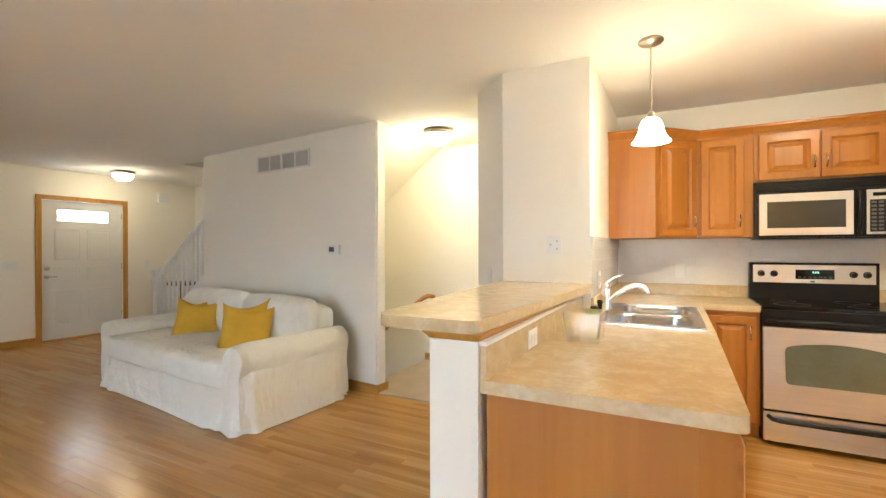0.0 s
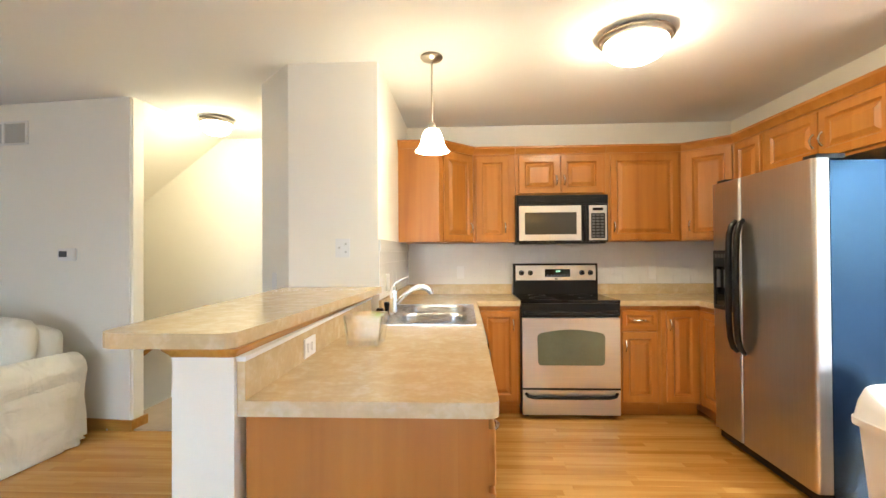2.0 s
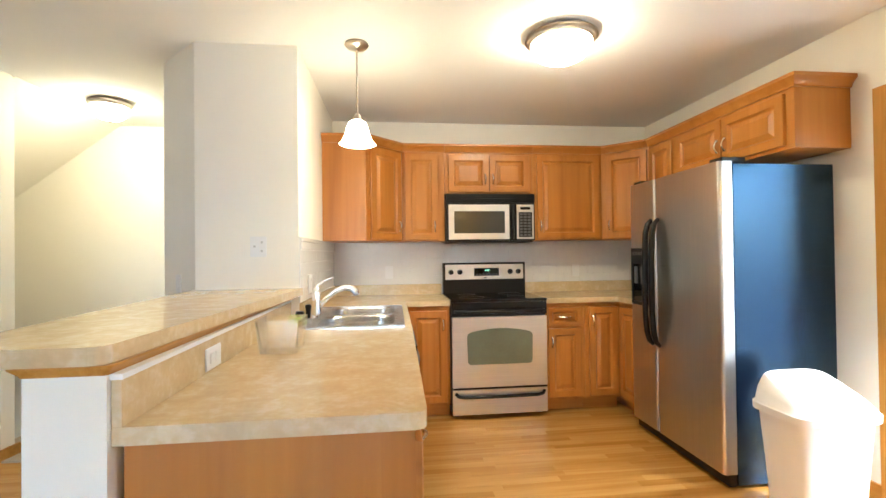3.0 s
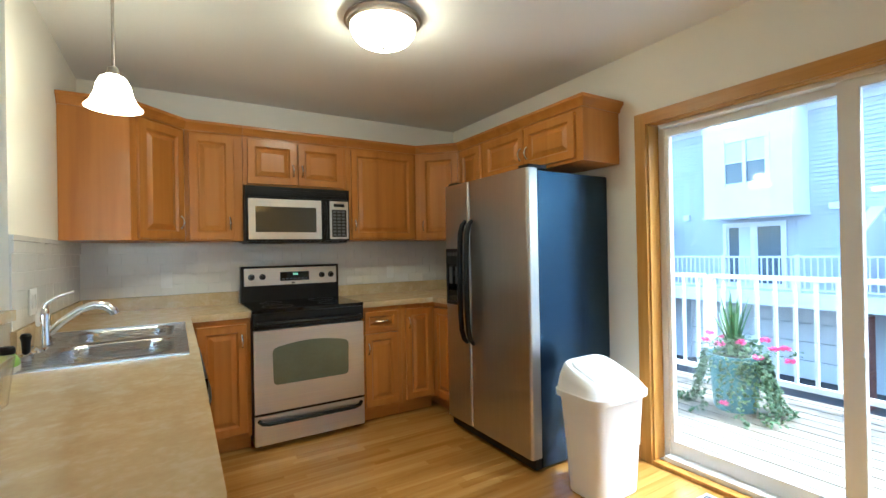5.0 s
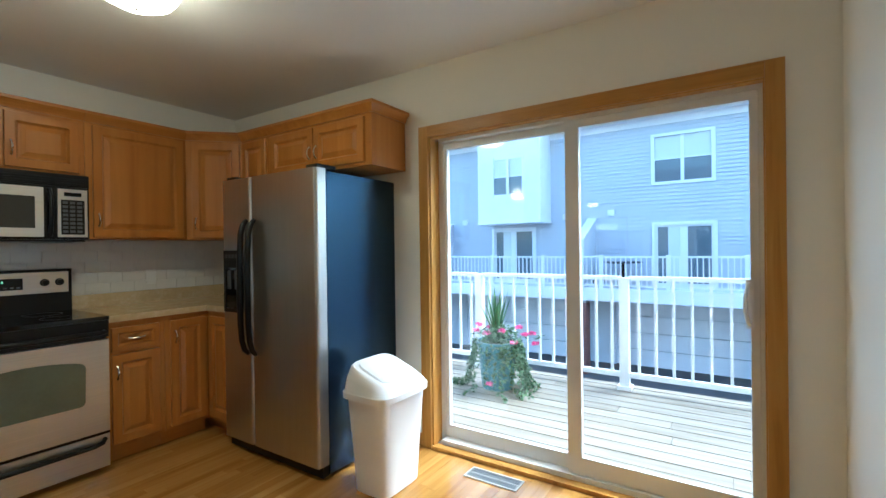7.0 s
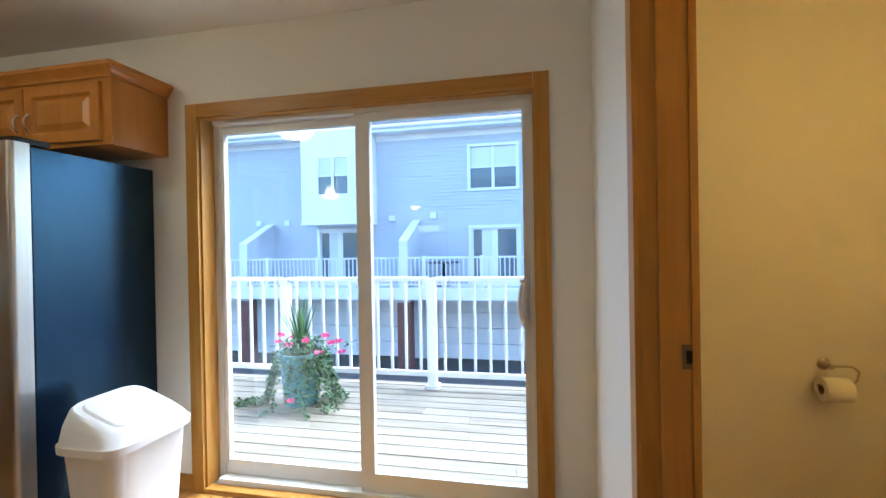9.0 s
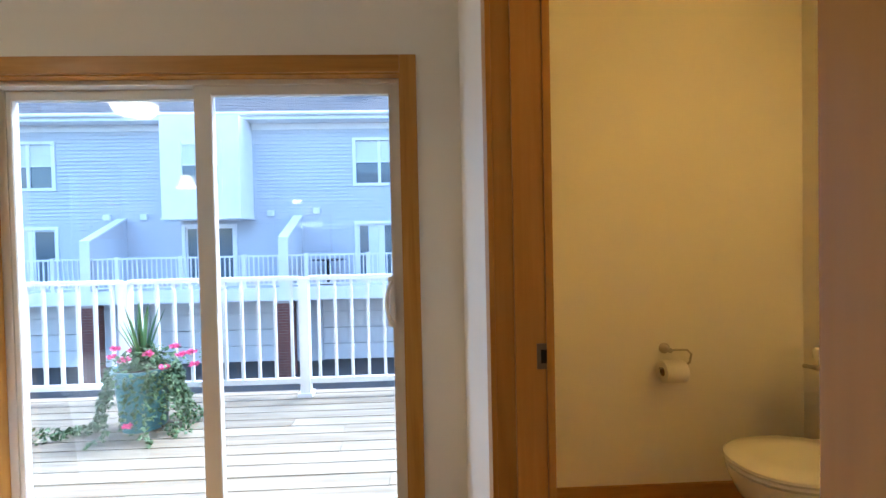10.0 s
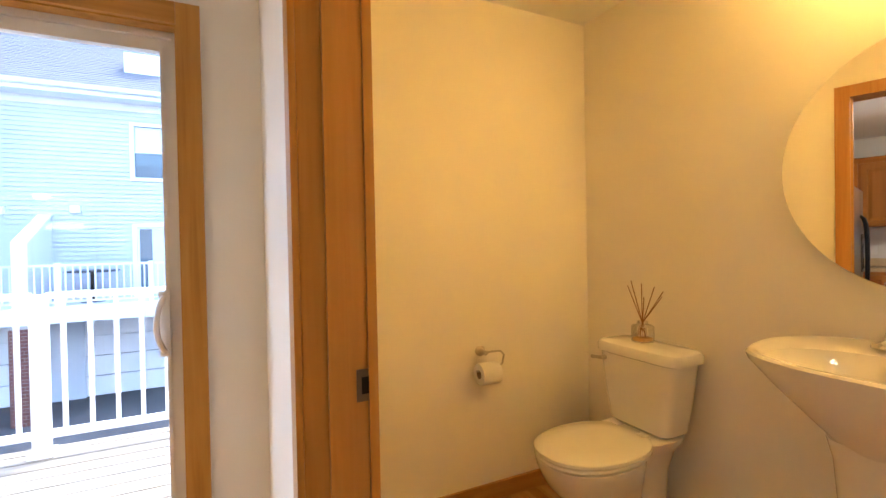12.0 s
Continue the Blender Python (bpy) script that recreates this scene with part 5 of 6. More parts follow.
tube("flush_lever", NICKEL, toi, [(tx + 0.165, -5.64, 0.732), (tx + 0.165, -5.618, 0.732), (tx + 0.19, -5.614, 0.730), (tx + 0.222, -5.614, 0.726)], [0.012, 0.01, 0.008, 0.009], 10, "brushed nickel flush lever")
bx2 = tx
loft("bowl", PORCELAIN, toi, [oval(bx2, y, z, a, b, n, 48) for z, y, a, b, n in ((0.001, -5.48, 0.12, 0.20, 3), (0.03, -5.48, 0.115, 0.195, 3), (0.12, -5.46, 0.105, 0.17, 2.5), (0.22, -5.44, 0.125, 0.18, 2.3), (0.30, -5.40, 0.165, 0.215, 2.2), (0.375, -5.385, 0.185, 0.235, 2.2), (0.403, -5.385, 0.188, 0.238, 2.2), (0.4095, -5.385, 0.17, 0.22, 2.2))])
loft("mount", PORCELAIN, toi, [oval(tx, -5.68, z, a, b, 4, 32) for z, a, b in ((0.1, 0.075, 0.09), (0.28, 0.085, 0.10), (0.37, 0.11, 0.12), (0.42, 0.15, 0.13), (0.441, 0.155, 0.13))])
loft("seat", PORCELAIN, toi, [oval(bx2, -5.397, z, a, b + 0.014, 2.25, 48) for z, a, b in ((0.411, 0.185, 0.235), (0.414, 0.19, 0.24), (0.424, 0.19, 0.24), (0.427, 0.186, 0.236))])
loft("lid", PORCELAIN, toi, [oval(bx2, -5.395, z, a, b + 0.014, 2.25, 48) for z, a, b in ((0.4295, 0.186, 0.236), (0.433, 0.191, 0.241), (0.443, 0.190, 0.240), (0.451, 0.178, 0.228), (0.454, 0.1, 0.14))])
for x in (-0.07, 0.07):
    box("hinge", PORCELAIN, toi, bx2 + x - 0.02, bx2 + x + 0.02, -5.625, -5.595, 0.425, 0.456, 0.006)

dif = thing("reed_diffuser", "square clear glass reed diffuser with brown reeds on the toilet tank", "reed diffuser", (1.74, -5.74, 0.816))
loft("bottle", VASE, dif, [oval(1.74, -5.74, z, a, a, 8, 32) for z, a in ((0.8165, 0.036), (0.825, 0.038), (0.888, 0.038), (0.896, 0.03), (0.898, 0.018), (0.912, 0.018))])
loft("liquid", AMBER, dif, [oval(1.74, -5.74, z, a, a, 8, 24) for z, a in ((0.823, 0.030), (0.838, 0.030))], "amber oil")
rs = random.Random(4)
for k, (ex, ey, hz) in enumerate(((0.10, -0.02, 0.24), (-0.11, 0.0, 0.23), (0.035, 0.03, 0.27), (-0.09, 0.03, 0.25), (0.02, -0.02, 0.255), (-0.12, 0.02, 0.21), (-0.035, 0.03, 0.20))):
    tube("reed", REED, dif, [(1.74 - ex * 0.28, -5.74 - ey * 0.3, 0.826), (1.74 + ex * 0.02, -5.74, 0.906), (1.74 + ex * 1.0, -5.74 + ey, 0.825 + hz)], 0.0019, 6)

tph = thing("toilet_paper_holder", "brushed nickel paper holder with a hooked arm on the wall", "toilet paper holder", (POW_E, -5.15, 0.75))
loft("rosette", NICKEL, tph, [[(POW_E - d, -5.147 + r * math.cos(a * math.pi / 12), 0.752 + r * math.sin(a * math.pi / 12)) for a in range(24)] for r, d in ((0.026, 0.001), (0.026, 0.008), (0.016, 0.016), (0.010, 0.05), (0.012, 0.06))])
tube("arm", NICKEL, tph, [(POW_E - 0.055, -5.147, 0.752), (POW_E - 0.062, -5.175, 0.757), (POW_E - 0.064, -5.225, 0.755), (POW_E - 0.064, -5.246, 0.735), (POW_E - 0.064, -5.238, 0.695), (POW_E - 0.064, -5.20, 0.672), (POW_E - 0.064, -5.09, 0.672)], 0.005, 10)
roll = thing("toilet_paper", "white toilet paper roll on its holder", "toilet paper", (POW_E - 0.064, -5.15, 0.60))
bm = bmesh.new()
cx, cz = POW_E - 0.064, 0.655
add_loft(bm, [[(cx + r * math.cos(a * math.pi / 16), y, cz + r * math.sin(a * math.pi / 16)) for a in range(32)] for r, y in ((0.021, -5.105), (0.050, -5.105), (0.052, -5.108), (0.052, -5.205), (0.050, -5.208), (0.021, -5.208), (0.021, -5.105))], (False, False))
part("roll", bm, PAPER, roll, "", True)
bm = bmesh.new()
add_loft(bm, [[(cx + r * math.cos(a * math.pi / 16), y, cz + r * math.sin(a * math.pi / 16)) for a in range(32)] for r, y in ((0.020, -5.104), (0.0205, -5.104), (0.0205, -5.209), (0.018, -5.209), (0.018, -5.104), (0.020, -5.104))], (False, False))
part("core", bm, CARD, roll, "brown cardboard core", True)

sx, sy = 0.872, -5.645
psk = thing("pedestal_sink", "white porcelain pedestal sink with a wide oval basin", "sink", (sx, -5.7, 0))
SB = POW_S + 0.002


def basin(z, a, b, n=2.3, yc=None):
    out = []
    for (x, y, zz) in oval(sx, yc if yc is not None else sy, z, a, b, n, 64):
        out.append((x, max(y, SB), zz + (0.024 + 0.14 * max(0.0, -5.60 - y) if z > 0.86 else 0.0)))
    return out


loft("basin", PORCELAIN, psk, [basin(0.62, 0.09, 0.09, 2, -5.70), basin(0.69, 0.13, 0.12, 2, -5.69), basin(0.76, 0.195, 0.155, 2.1, -5.67), basin(0.83, 0.262, 0.18, 2.2, -5.65), basin(0.875, 0.330, 0.20), basin(0.892, 0.335, 0.203), basin(0.900, 0.326, 0.195), basin(0.898, 0.308, 0.18),
                               basin(0.889, 0.275, 0.135, 2.2, -5.60), basin(0.855, 0.245, 0.122, 2.2, -5.60), basin(0.79, 0.185, 0.085, 2.1, -5.60), basin(0.775, 0.04, 0.03, 2, -5.60)])
loft("pedestal", PORCELAIN, psk, [oval(sx, -5.69, z, a, b, 3, 32) for z, a, b in ((0.001, 0.13, 0.12), (0.03, 0.13, 0.12), (0.08, 0.105, 0.10), (0.35, 0.098, 0.095), (0.64, 0.12, 0.11), (0.70, 0.135, 0.12))])
lathe("drain", CHROME, psk, [(0.03, 0.776), (0.03, 0.781), (0.01, 0.782)], sx, -5.60, 20, "chrome drain")
pf = thing("bathroom_faucet", "chrome centre-set faucet on the pedestal sink", "faucet", (sx, -5.775, 0.93))
FB = 0.952
loft("base_plate", CHROME, pf, [oval(sx, -5.775, FB + z, a, b, 3) for z, a, b in ((-0.002, 0.078, 0.03), (0.010, 0.076, 0.028), (0.022, 0.045, 0.022))])
lathe("body", CHROME, pf, [(0.024, FB + 0.015), (0.021, FB + 0.05), (0.019, FB + 0.075), (0.010, FB + 0.085)], sx, -5.775, 24)
tube("spout", CHROME, pf, [(sx, -5.77, FB + 0.045), (sx, -5.73, FB + 0.058), (sx, -5.68, FB + 0.052), (sx, -5.655, FB + 0.032)], [0.017, 0.015, 0.013, 0.011], 12)
tube("handle", CHROME, pf, [(sx, -5.775, FB + 0.08), (sx, -5.78, FB + 0.098), (sx, -5.76, FB + 0.110), (sx, -5.73, FB + 0.118)], [0.014, 0.011, 0.009, 0.007], 10)
pipe = thing("drain_hose", "dark supply hose behind the pedestal", "pipe", (sx + 0.1, -5.83, 0.6))
tube("hose", BLACK, pipe, [(sx + 0.15, -5.838, 0.42), (sx + 0.15, -5.80, 0.50), (sx + 0.12, -5.77, 0.58), (sx + 0.09, -5.76, 0.66)], 0.009, 8)

mm = Matrix.Translation((0.782, POW_S + 0.064, 1.49)) @ pose(0, 0, 0, 0, 0, 8.5)
mir = new("round_mirror")
mir.matrix_world = mm
tagged(mir, "large round frameless wall mirror over the pedestal sink", "mirror")
ORIGIN[mir.name] = Vector((0, 0, 0))
R = 0.382
loft("backing", BLACK, mir, [[(r * math.cos(a * math.pi / 48), d, r * math.sin(a * math.pi / 48)) for a in range(96)] for r, d in ((R - 0.006, -0.002), (R - 0.006, 0.002))])
loft("glass", MIRROR, mir, [[(r * math.cos(a * math.pi / 48), d, r * math.sin(a * math.pi / 48)) for a in range(96)] for r, d in ((R, 0.0022), (R, 0.004), (R - 0.002, 0.006))], smooth=False)
van = thing("vanity_light", "nickel vanity light bar with three lit glass shades above the mirror", "wall lamp", (0.80, POW_S, 2.08))
box("bar", NICKEL, van, 0.44, 0.98, POW_S + 0.001, POW_S + 0.035, 2.10, 2.17, 0.008)
for x in (0.51, 0.71, 0.91):
    s = tube("arm", NICKEL, van, [(x, POW_S + 0.03, 2.13), (x, POW_S + 0.10, 2.135), (x, POW_S + 0.12, 2.16)], 0.009, 10)
    lathe("shade", SHADE_BATH, van, [(0.03, 2.16), (0.05, 2.18), (0.062, 2.22), (0.07, 2.27), (0.066, 2.27), (0.056, 2.22), (0.04, 2.185)], x, POW_S + 0.12, 28, "lit frosted glass shade", (True, True))

# ---- outside ----
GZ = -2.35
bm = bmesh.new()
add_box(bm, -400, 400, -400, 400, GZ - 0.3, GZ)
part("ground", bm, ASPHALT, kind="structure")
boxes("wall_outside", SIDING, None, [(KE + 0.162, KE + 0.18, 0.2, 6.0, GZ, 5.3), (POW_E + 0.142, POW_E + 0.16, -12.0, KS - 0.1, GZ, 5.3), (KE + 0.162, KE + 0.18, -6, 6.0, H + 0.2, 5.3)], kind="structure")
boxes("wall_foundation", PAINT, None, [(LIV_W, KE + 0.15, -7.4, -7.2, GZ, -0.26), (KE, KE + 0.15, -7.2, 0.12, GZ, -0.26)], kind="structure")

deck = thing("deck", "weathered pressure-treated wooden deck of long boards with gaps", "deck", (3.05, -2, 0))
DX0, DX1, DZ = KE + 0.185, 4.02, -0.01
rd = random.Random(3)
bw = 0.138
n = int((DX1 - DX0) / bw)
k = 0
for i in range(n + 1):
    x = DX0 + i * bw
    ys = [-7.5, -7.5 + rd.uniform(1.5, 4.5)]
    while ys[-1] < 2.8:
        ys.append(ys[-1] + rd.choice((2.4, 3.05, 3.6)))
    ys[-1] = 3.6
    for a, b in zip(ys, ys[1:]):
        if b > -7.4:
            bm = bmesh.new()
            add_box(bm, x + 0.006, min(x + bw - 0.006, DX1 + 0.02), a + 0.0015, b - 0.0015, DZ - 0.034 + rd.uniform(-0.001, 0.001), DZ + rd.uniform(-0.002, 0.001))
            if b < KS - 0.12 and x + 0.004 < POW_E + 0.17:
                bm.free()
                continue
            part("board", bm, DECK_WOOD, deck, bevel=0.004)
boxes("joist", DECK_WOOD, deck, [(DX0, DX1, -7.2 + j * 0.6, -7.16 + j * 0.6, DZ - 0.22, DZ - 0.036) for j in range(18)], kind="stuff")
box("rim_board", DECK_WOOD, deck, DX1 + 0.021, DX1 + 0.06, -7.5, 3.6, DZ - 0.24, DZ - 0.002)
drl = thing("deck_railing", "white vinyl deck railing with square posts and thin balusters", "railing", (3.92, -2, 0))
RXX = 3.925
for j in range(-3, 5):
    y = -2.95 + 1.49 * j
    if -7.6 < y < 3.7:
        p = box("post", EXT_WHITE, drl, RXX - 0.04, RXX + 0.04, y - 0.04, y + 0.04, DZ, 0.985, 0.004)
        boxes("post_cap", EXT_WHITE, p, [(RXX - 0.055, RXX + 0.055, y - 0.055, y + 0.055, 0.9855, 1.005)], bevel=0.004)
        boxes("post_skirt", EXT_WHITE, p, [(RXX - 0.06, RXX + 0.06, y - 0.06, y + 0.06, DZ, DZ + 0.035)], bevel=0.005)
        ya, yb = y + 0.04, y + 1.45
        box("top_rail", EXT_WHITE, drl, RXX - 0.028, RXX + 0.028, ya, yb, 0.982, 1.02, 0.006)
        box("bottom_rail", EXT_WHITE, drl, RXX - 0.02, RXX + 0.02, ya, yb, 0.10, 0.145, 0.004)
        for q in range(10):
            yy = ya + (q + 0.5) * 0.14
            box("baluster", EXT_WHITE, drl, RXX - 0.012, RXX + 0.012, yy - 0.0115, yy + 0.0115, 0.145, 0.982, 0)

# flower pot
px0, py0 = 3.38, -1.93
pot = thing("flower_pot", "tall teal pot with spiky leaves, pink flowers and trailing ivy", "potted plant", (px0, py0, DZ))
lathe("pot", POT, pot, [(0.135, DZ + 0.002), (0.145, DZ + 0.02), (0.165, DZ + 0.25), (0.185, DZ + 0.40), (0.20, DZ + 0.42), (0.20, DZ + 0.44), (0.18, DZ + 0.44), (0.175, DZ + 0.41)], px0, py0, 40, "teal glazed pot", (True, False))
lathe("soil", SOIL, pot, [(0.178, DZ + 0.40), (0.17, DZ + 0.41), (0.01, DZ + 0.42)], px0, py0, 24)
rp = random.Random(8)


def add_leaf(bm, p, d, up, ln, w):
    d, up = d.normalized(), up.normalized()
    s = d.cross(up).normalized()
    a = p
    b1, b2 = p + d * ln * 0.45 + s * w, p + d * ln * 0.45 - s * w
    t, c = p + d * ln - up * ln * 0.15, p + d * ln * 0.5 + up * w * 0.3
    v = [bm.verts.new(q) for q in (a, b1, t, b2, c)]
    bm.faces.new((v[0], v[1], v[4])), bm.faces.new((v[1], v[2], v[4])), bm.faces.new((v[2], v[3], v[4])), bm.faces.new((v[3], v[0], v[4]))


def rv():
    return Vector((rp.uniform(-1, 1), rp.uniform(-1, 1), rp.uniform(-1, 1)))


for k in range(30):
    a, tilt, ln = rp.uniform(0, 6.28), rp.uniform(0.03, 0.42), rp.uniform(0.34, 0.52)
    bm = bmesh.new()
    d = Vector((math.cos(a), math.sin(a), 0))
    s = Vector((-math.sin(a), math.cos(a), 0))
    prev = None
    for i in range(6):
        t = i / 5
        p = Vector((px0, py0, DZ + 0.42)) + Vector((0, 0, 1)) * ln * t * math.cos(tilt) + d * ln * (math.sin(tilt) * t + 0.25 * t * t * tilt)
        w = 0.014 * (1 - t) ** 0.6 * (0.5 + min(1, t * 3) * 0.5) + 0.001
        row = [bm.verts.new(p - s * w), bm.verts.new(p + s * w)]
        if prev:
            bm.faces.new((prev[0], prev[1], row[1], row[0]))
        prev = row
    part("spiky_leaf", bm, SPIKE_LEAF, pot)
bm = bmesh.new()
for k in range(480):
    a, r = rp.uniform(0, 6.28), min(0.24, abs(rp.gauss(0, 0.10)))
    side = 1.0 + 0.7 * max(0, math.cos(a + 1.2))
    p = Vector((px0 + math.cos(a) * r * side, py0 + math.sin(a) * r * side, DZ + 0.43 + rp.uniform(0, 0.15) * (1 - r * 1.5)))
    add_leaf(bm, p, rv() + Vector((math.cos(a), math.sin(a), 0.2)), rv() * 0.5 + Vector((0, 0, 1)), rp.uniform(0.03, 0.055), rp.uniform(0.012, 0.02))
for k in range(38):
    a = rp.gauss(-1.25, 0.5) if k < 24 else (rp.gauss(1.9, 0.35) if k < 30 else rp.uniform(2.2, 4.6))
    p = Vector((px0 + math.cos(a) * 0.19, py0 + math.sin(a) * 0.19, DZ + 0.44))
    down = rp.uniform(0.3, 0.43)
    ln = rp.uniform(0.15, 0.62) if k < 24 or k >= 30 else rp.uniform(0.45, 0.95)
    v = Vector((math.cos(a), math.sin(a), 0))
    t = 0.0
    while t < ln:
        if p.z > DZ + 0.025:
            p += v * 0.004 + Vector((rp.uniform(-1, 1), rp.uniform(-1, 1), 0)) * 0.006 + Vector((0, 0, -0.016))
        else:
            p += v * 0.016 + Vector((rp.uniform(-1, 1), rp.uniform(-1, 1), 0)) * 0.008
        p.z = max(p.z, DZ + 0.012)
        t += 0.017
        for q in range(2):
            add_leaf(bm, p + rv() * 0.018 + Vector((0, 0, 0.008)), rv() + v * 0.5, Vector((0, 0, 1)) + rv() * 0.6 + v * 0.5, rp.uniform(0.025, 0.045), rp.uniform(0.010, 0.017))
for v in bm.verts:
    v.co.z = max(v.co.z, DZ + 0.003)
part("foliage", bm, LEAF, pot, "trailing green ivy", kind="stuff")
for k, (dx, dy, dz) in enumerate(((-0.05, 0.16, 0.57), (0.02, 0.08, 0.55), (-0.10, -0.10, 0.54), (-0.16, -0.24, 0.46), (-0.05, -0.30, 0.52), (-0.02, -0.36, 0.53), (-0.10, -0.42, 0.46), (-0.15, 0.03, 0.52), (0.05, -0.2, 0.56), (-0.28, -0.06, 0.10), (0.0, 0.22, 0.5))):
    bm = bmesh.new()
    c = Vector((px0 + dx, py0 + dy, DZ + dz))
    for q in range(26):
        d = rv()
        d.z = abs(d.z) * 0.8
        add_leaf(bm, c + d * 0.008, d, rv(), 0.034, 0.013)
    part("flower", bm, PETAL, pot, "pink flower cluster")

# ---- neighbouring terrace ----
NX = 14.0
DECKN, FRONT = 0.08, 12.4
YA, YB = -15.9, 15.7
house = thing("townhouse_row", "row of grey-sided townhouses with white trim, bays and upper decks", "house", (NX + 4, 0, GZ))


def add_siding(bm, x, y0, y1, z0, z1, lap=0.11, holes=()):
    """Overlapping laps with their lower edges proud, broken at openings."""
    z = z0
    while z < z1 - 0.001:
        zt = min(z + lap, z1)
        spans = [(y0, y1)]
        for ha, hb, hz0, hz1 in holes:
            if zt > hz0 + 0.001 and z < hz1 - 0.001:
                spans = [s for a, b in spans for s in ((a, min(b, ha)), (max(a, hb), b)) if s[1] - s[0] > 0.01]
        for a, b in spans:
            v = [bm.verts.new(p) for p in ((x - 0.030, a, z), (x - 0.030, b, z), (x - 0.002, b, zt), (x - 0.002, a, zt), (x + 0.12, a, z), (x + 0.12, b, z), (x + 0.12, b, zt), (x + 0.12, a, zt))]
            for f in ((0, 3, 2, 1), (4, 5, 6, 7), (0, 1, 5, 4), (1, 2, 6, 5), (2, 3, 7, 6), (3, 0, 4, 7)):
                bm.faces.new([v[i] for i in f])
        z = zt


UNIT = 10.54
wins, doors_n, bays, wings = [], [], [], []
for k in (-1, 0, 1):
    o = k * UNIT
    wins.append((-3.41 + o, -1.78 + o))
    doors_n += [(-3.44 + o, -1.79 + o), (1.80 + o, 3.45 + o)]
    bays += [(1.27 + o, 3.48 + o)]
    wings += [-0.09 + o, 5.18 + o]
wins = [w for w in wins if YA < w[0] and w[1] < YB]
wins = sorted(set(wins))
doors_n = [d for d in doors_n if YA < d[0] and d[1] < YB]
W0, W1 = 3.04, 4.53
D0, D1 = DECKN + 0.04, 1.95
holes = [(a + 0.10, b - 0.10, W0 + 0.08, W1 - 0.08) for a, b in wins] + [(a + 0.08, b - 0.08, D0, D1 - 0.08) for a, b in doors_n]
gar = []
for k in (-2, -1, 0, 1, 2):
    gar += [(-4.7 + k * 5.27, -0.75 + k * 5.27)]
holes += [(a, b, GZ + 0.001, -0.32) for a, b in gar]
bm = bmesh.new()
ysplit = sorted({YA, YB} | {a for a, b in ((-0.09, 0),)})
add_siding(bm, NX, YA, YB, GZ, 5.0, 0.11, holes)
part("wall", bm, SIDING, house, "grey lap siding", kind="stuff")
box("back_wall", SIDING, house, NX + 7.8, NX + 8.0, YA, YB, GZ, 5.0, 0)
box("end_wall", SIDING, house, NX + 0.13, NX + 7.8, YA, YA + 0.15, GZ, 5.0, 0)
box("end_wall", SIDING, house, NX + 0.13, NX + 7.8, YB - 0.15, YB, GZ, 5.0, 0)
box("inner_floor", GARAGE, house, NX + 0.13, NX + 7.8, YA + 0.16, YB - 0.16, -0.3, DECKN, 0)
box("inner_floor", GARAGE, house, NX + 0.13, NX + 7.8, YA + 0.16, YB - 0.16, 2.5, 2.8, 0)
# roof
bm = bmesh.new()
v = [bm.verts.new(p) for p in ((NX - 0.55, YA - 0.3, 5.12), (NX - 0.55, YB + 0.3, 5.12), (NX + 4.0, YB + 0.3, 7.9), (NX + 4.0, YA - 0.3, 7.9), (NX + 8.4, YB + 0.3, 5.12), (NX + 8.4, YA - 0.3, 5.12))]
bm.faces.new((v[0], v[1], v[2], v[3])), bm.faces.new((v[3], v[2], v[4], v[5]))
r = bmesh.ops.extrude_face_region(bm, geom=bm.faces[:])
bmesh.ops.translate(bm, vec=(0, 0, 0.08), verts=[g for g in r["geom"] if isinstance(g, bmesh.types.BMVert)])
roof = part("roof", bm, SHINGLE, house, "grey asphalt shingle roof")
bm = bmesh.new()
sl = (7.9 - 5.12) / 4.55
for i in range(30):
    xa = NX - 0.56 + i * 0.15
    j = YA - 0.3 + (i % 2) * 0.15
    za = 5.205 + (xa - NX + 0.55) * sl
    while j < YB + 0.2:
        w = 0.29
        t = 0.012 + rp.uniform(0, 0.012)
        q = [bm.verts.new(p) for p in ((xa, j, za), (xa, j + w, za), (xa + 0.17, j + w, za + 0.17 * sl), (xa + 0.17, j, za + 0.17 * sl), (xa, j, za + t), (xa, j + w, za + t), (xa + 0.17, j + w, za + 0.17 * sl + 0.003), (xa + 0.17, j, za + 0.17 * sl + 0.003))]
        for f in ((4, 5, 6, 7), (0, 1, 5, 4), (1, 2, 6, 5), (3, 0, 4, 7)):
            bm.faces.new([q[c] for c in f])
        j += 0.3
part("shingles", bm, SHINGLE, roof, "grey asphalt shingles", kind="stuff")
box("soffit", EXT_WHITE, house, NX - 0.5, NX - 0.015, YA, YB, 5.0, 5.03, 0)
box("fascia", EXT_WHITE, house, NX - 0.56, NX - 0.51, YA - 0.3, YB + 0.3, 4.98, 5.17, 0.005)
box("frieze", EXT_WHITE, house, NX - 0.03, NX - 0.016, YA, YB, 4.80, 4.999, 0.003)
tube("gutter", EXT_WHITE, house, [(NX - 0.62, YA - 0.3, 5.13), (NX - 0.62, YB + 0.3, 5.13)], 0.06, 10)
ch = box("roof_vent_box", EXT_WHITE, house, NX + 0.9, NX + 1.6, -2.45, -1.55, 5.8, 6.65, 0.01, "white boxed roof vent")


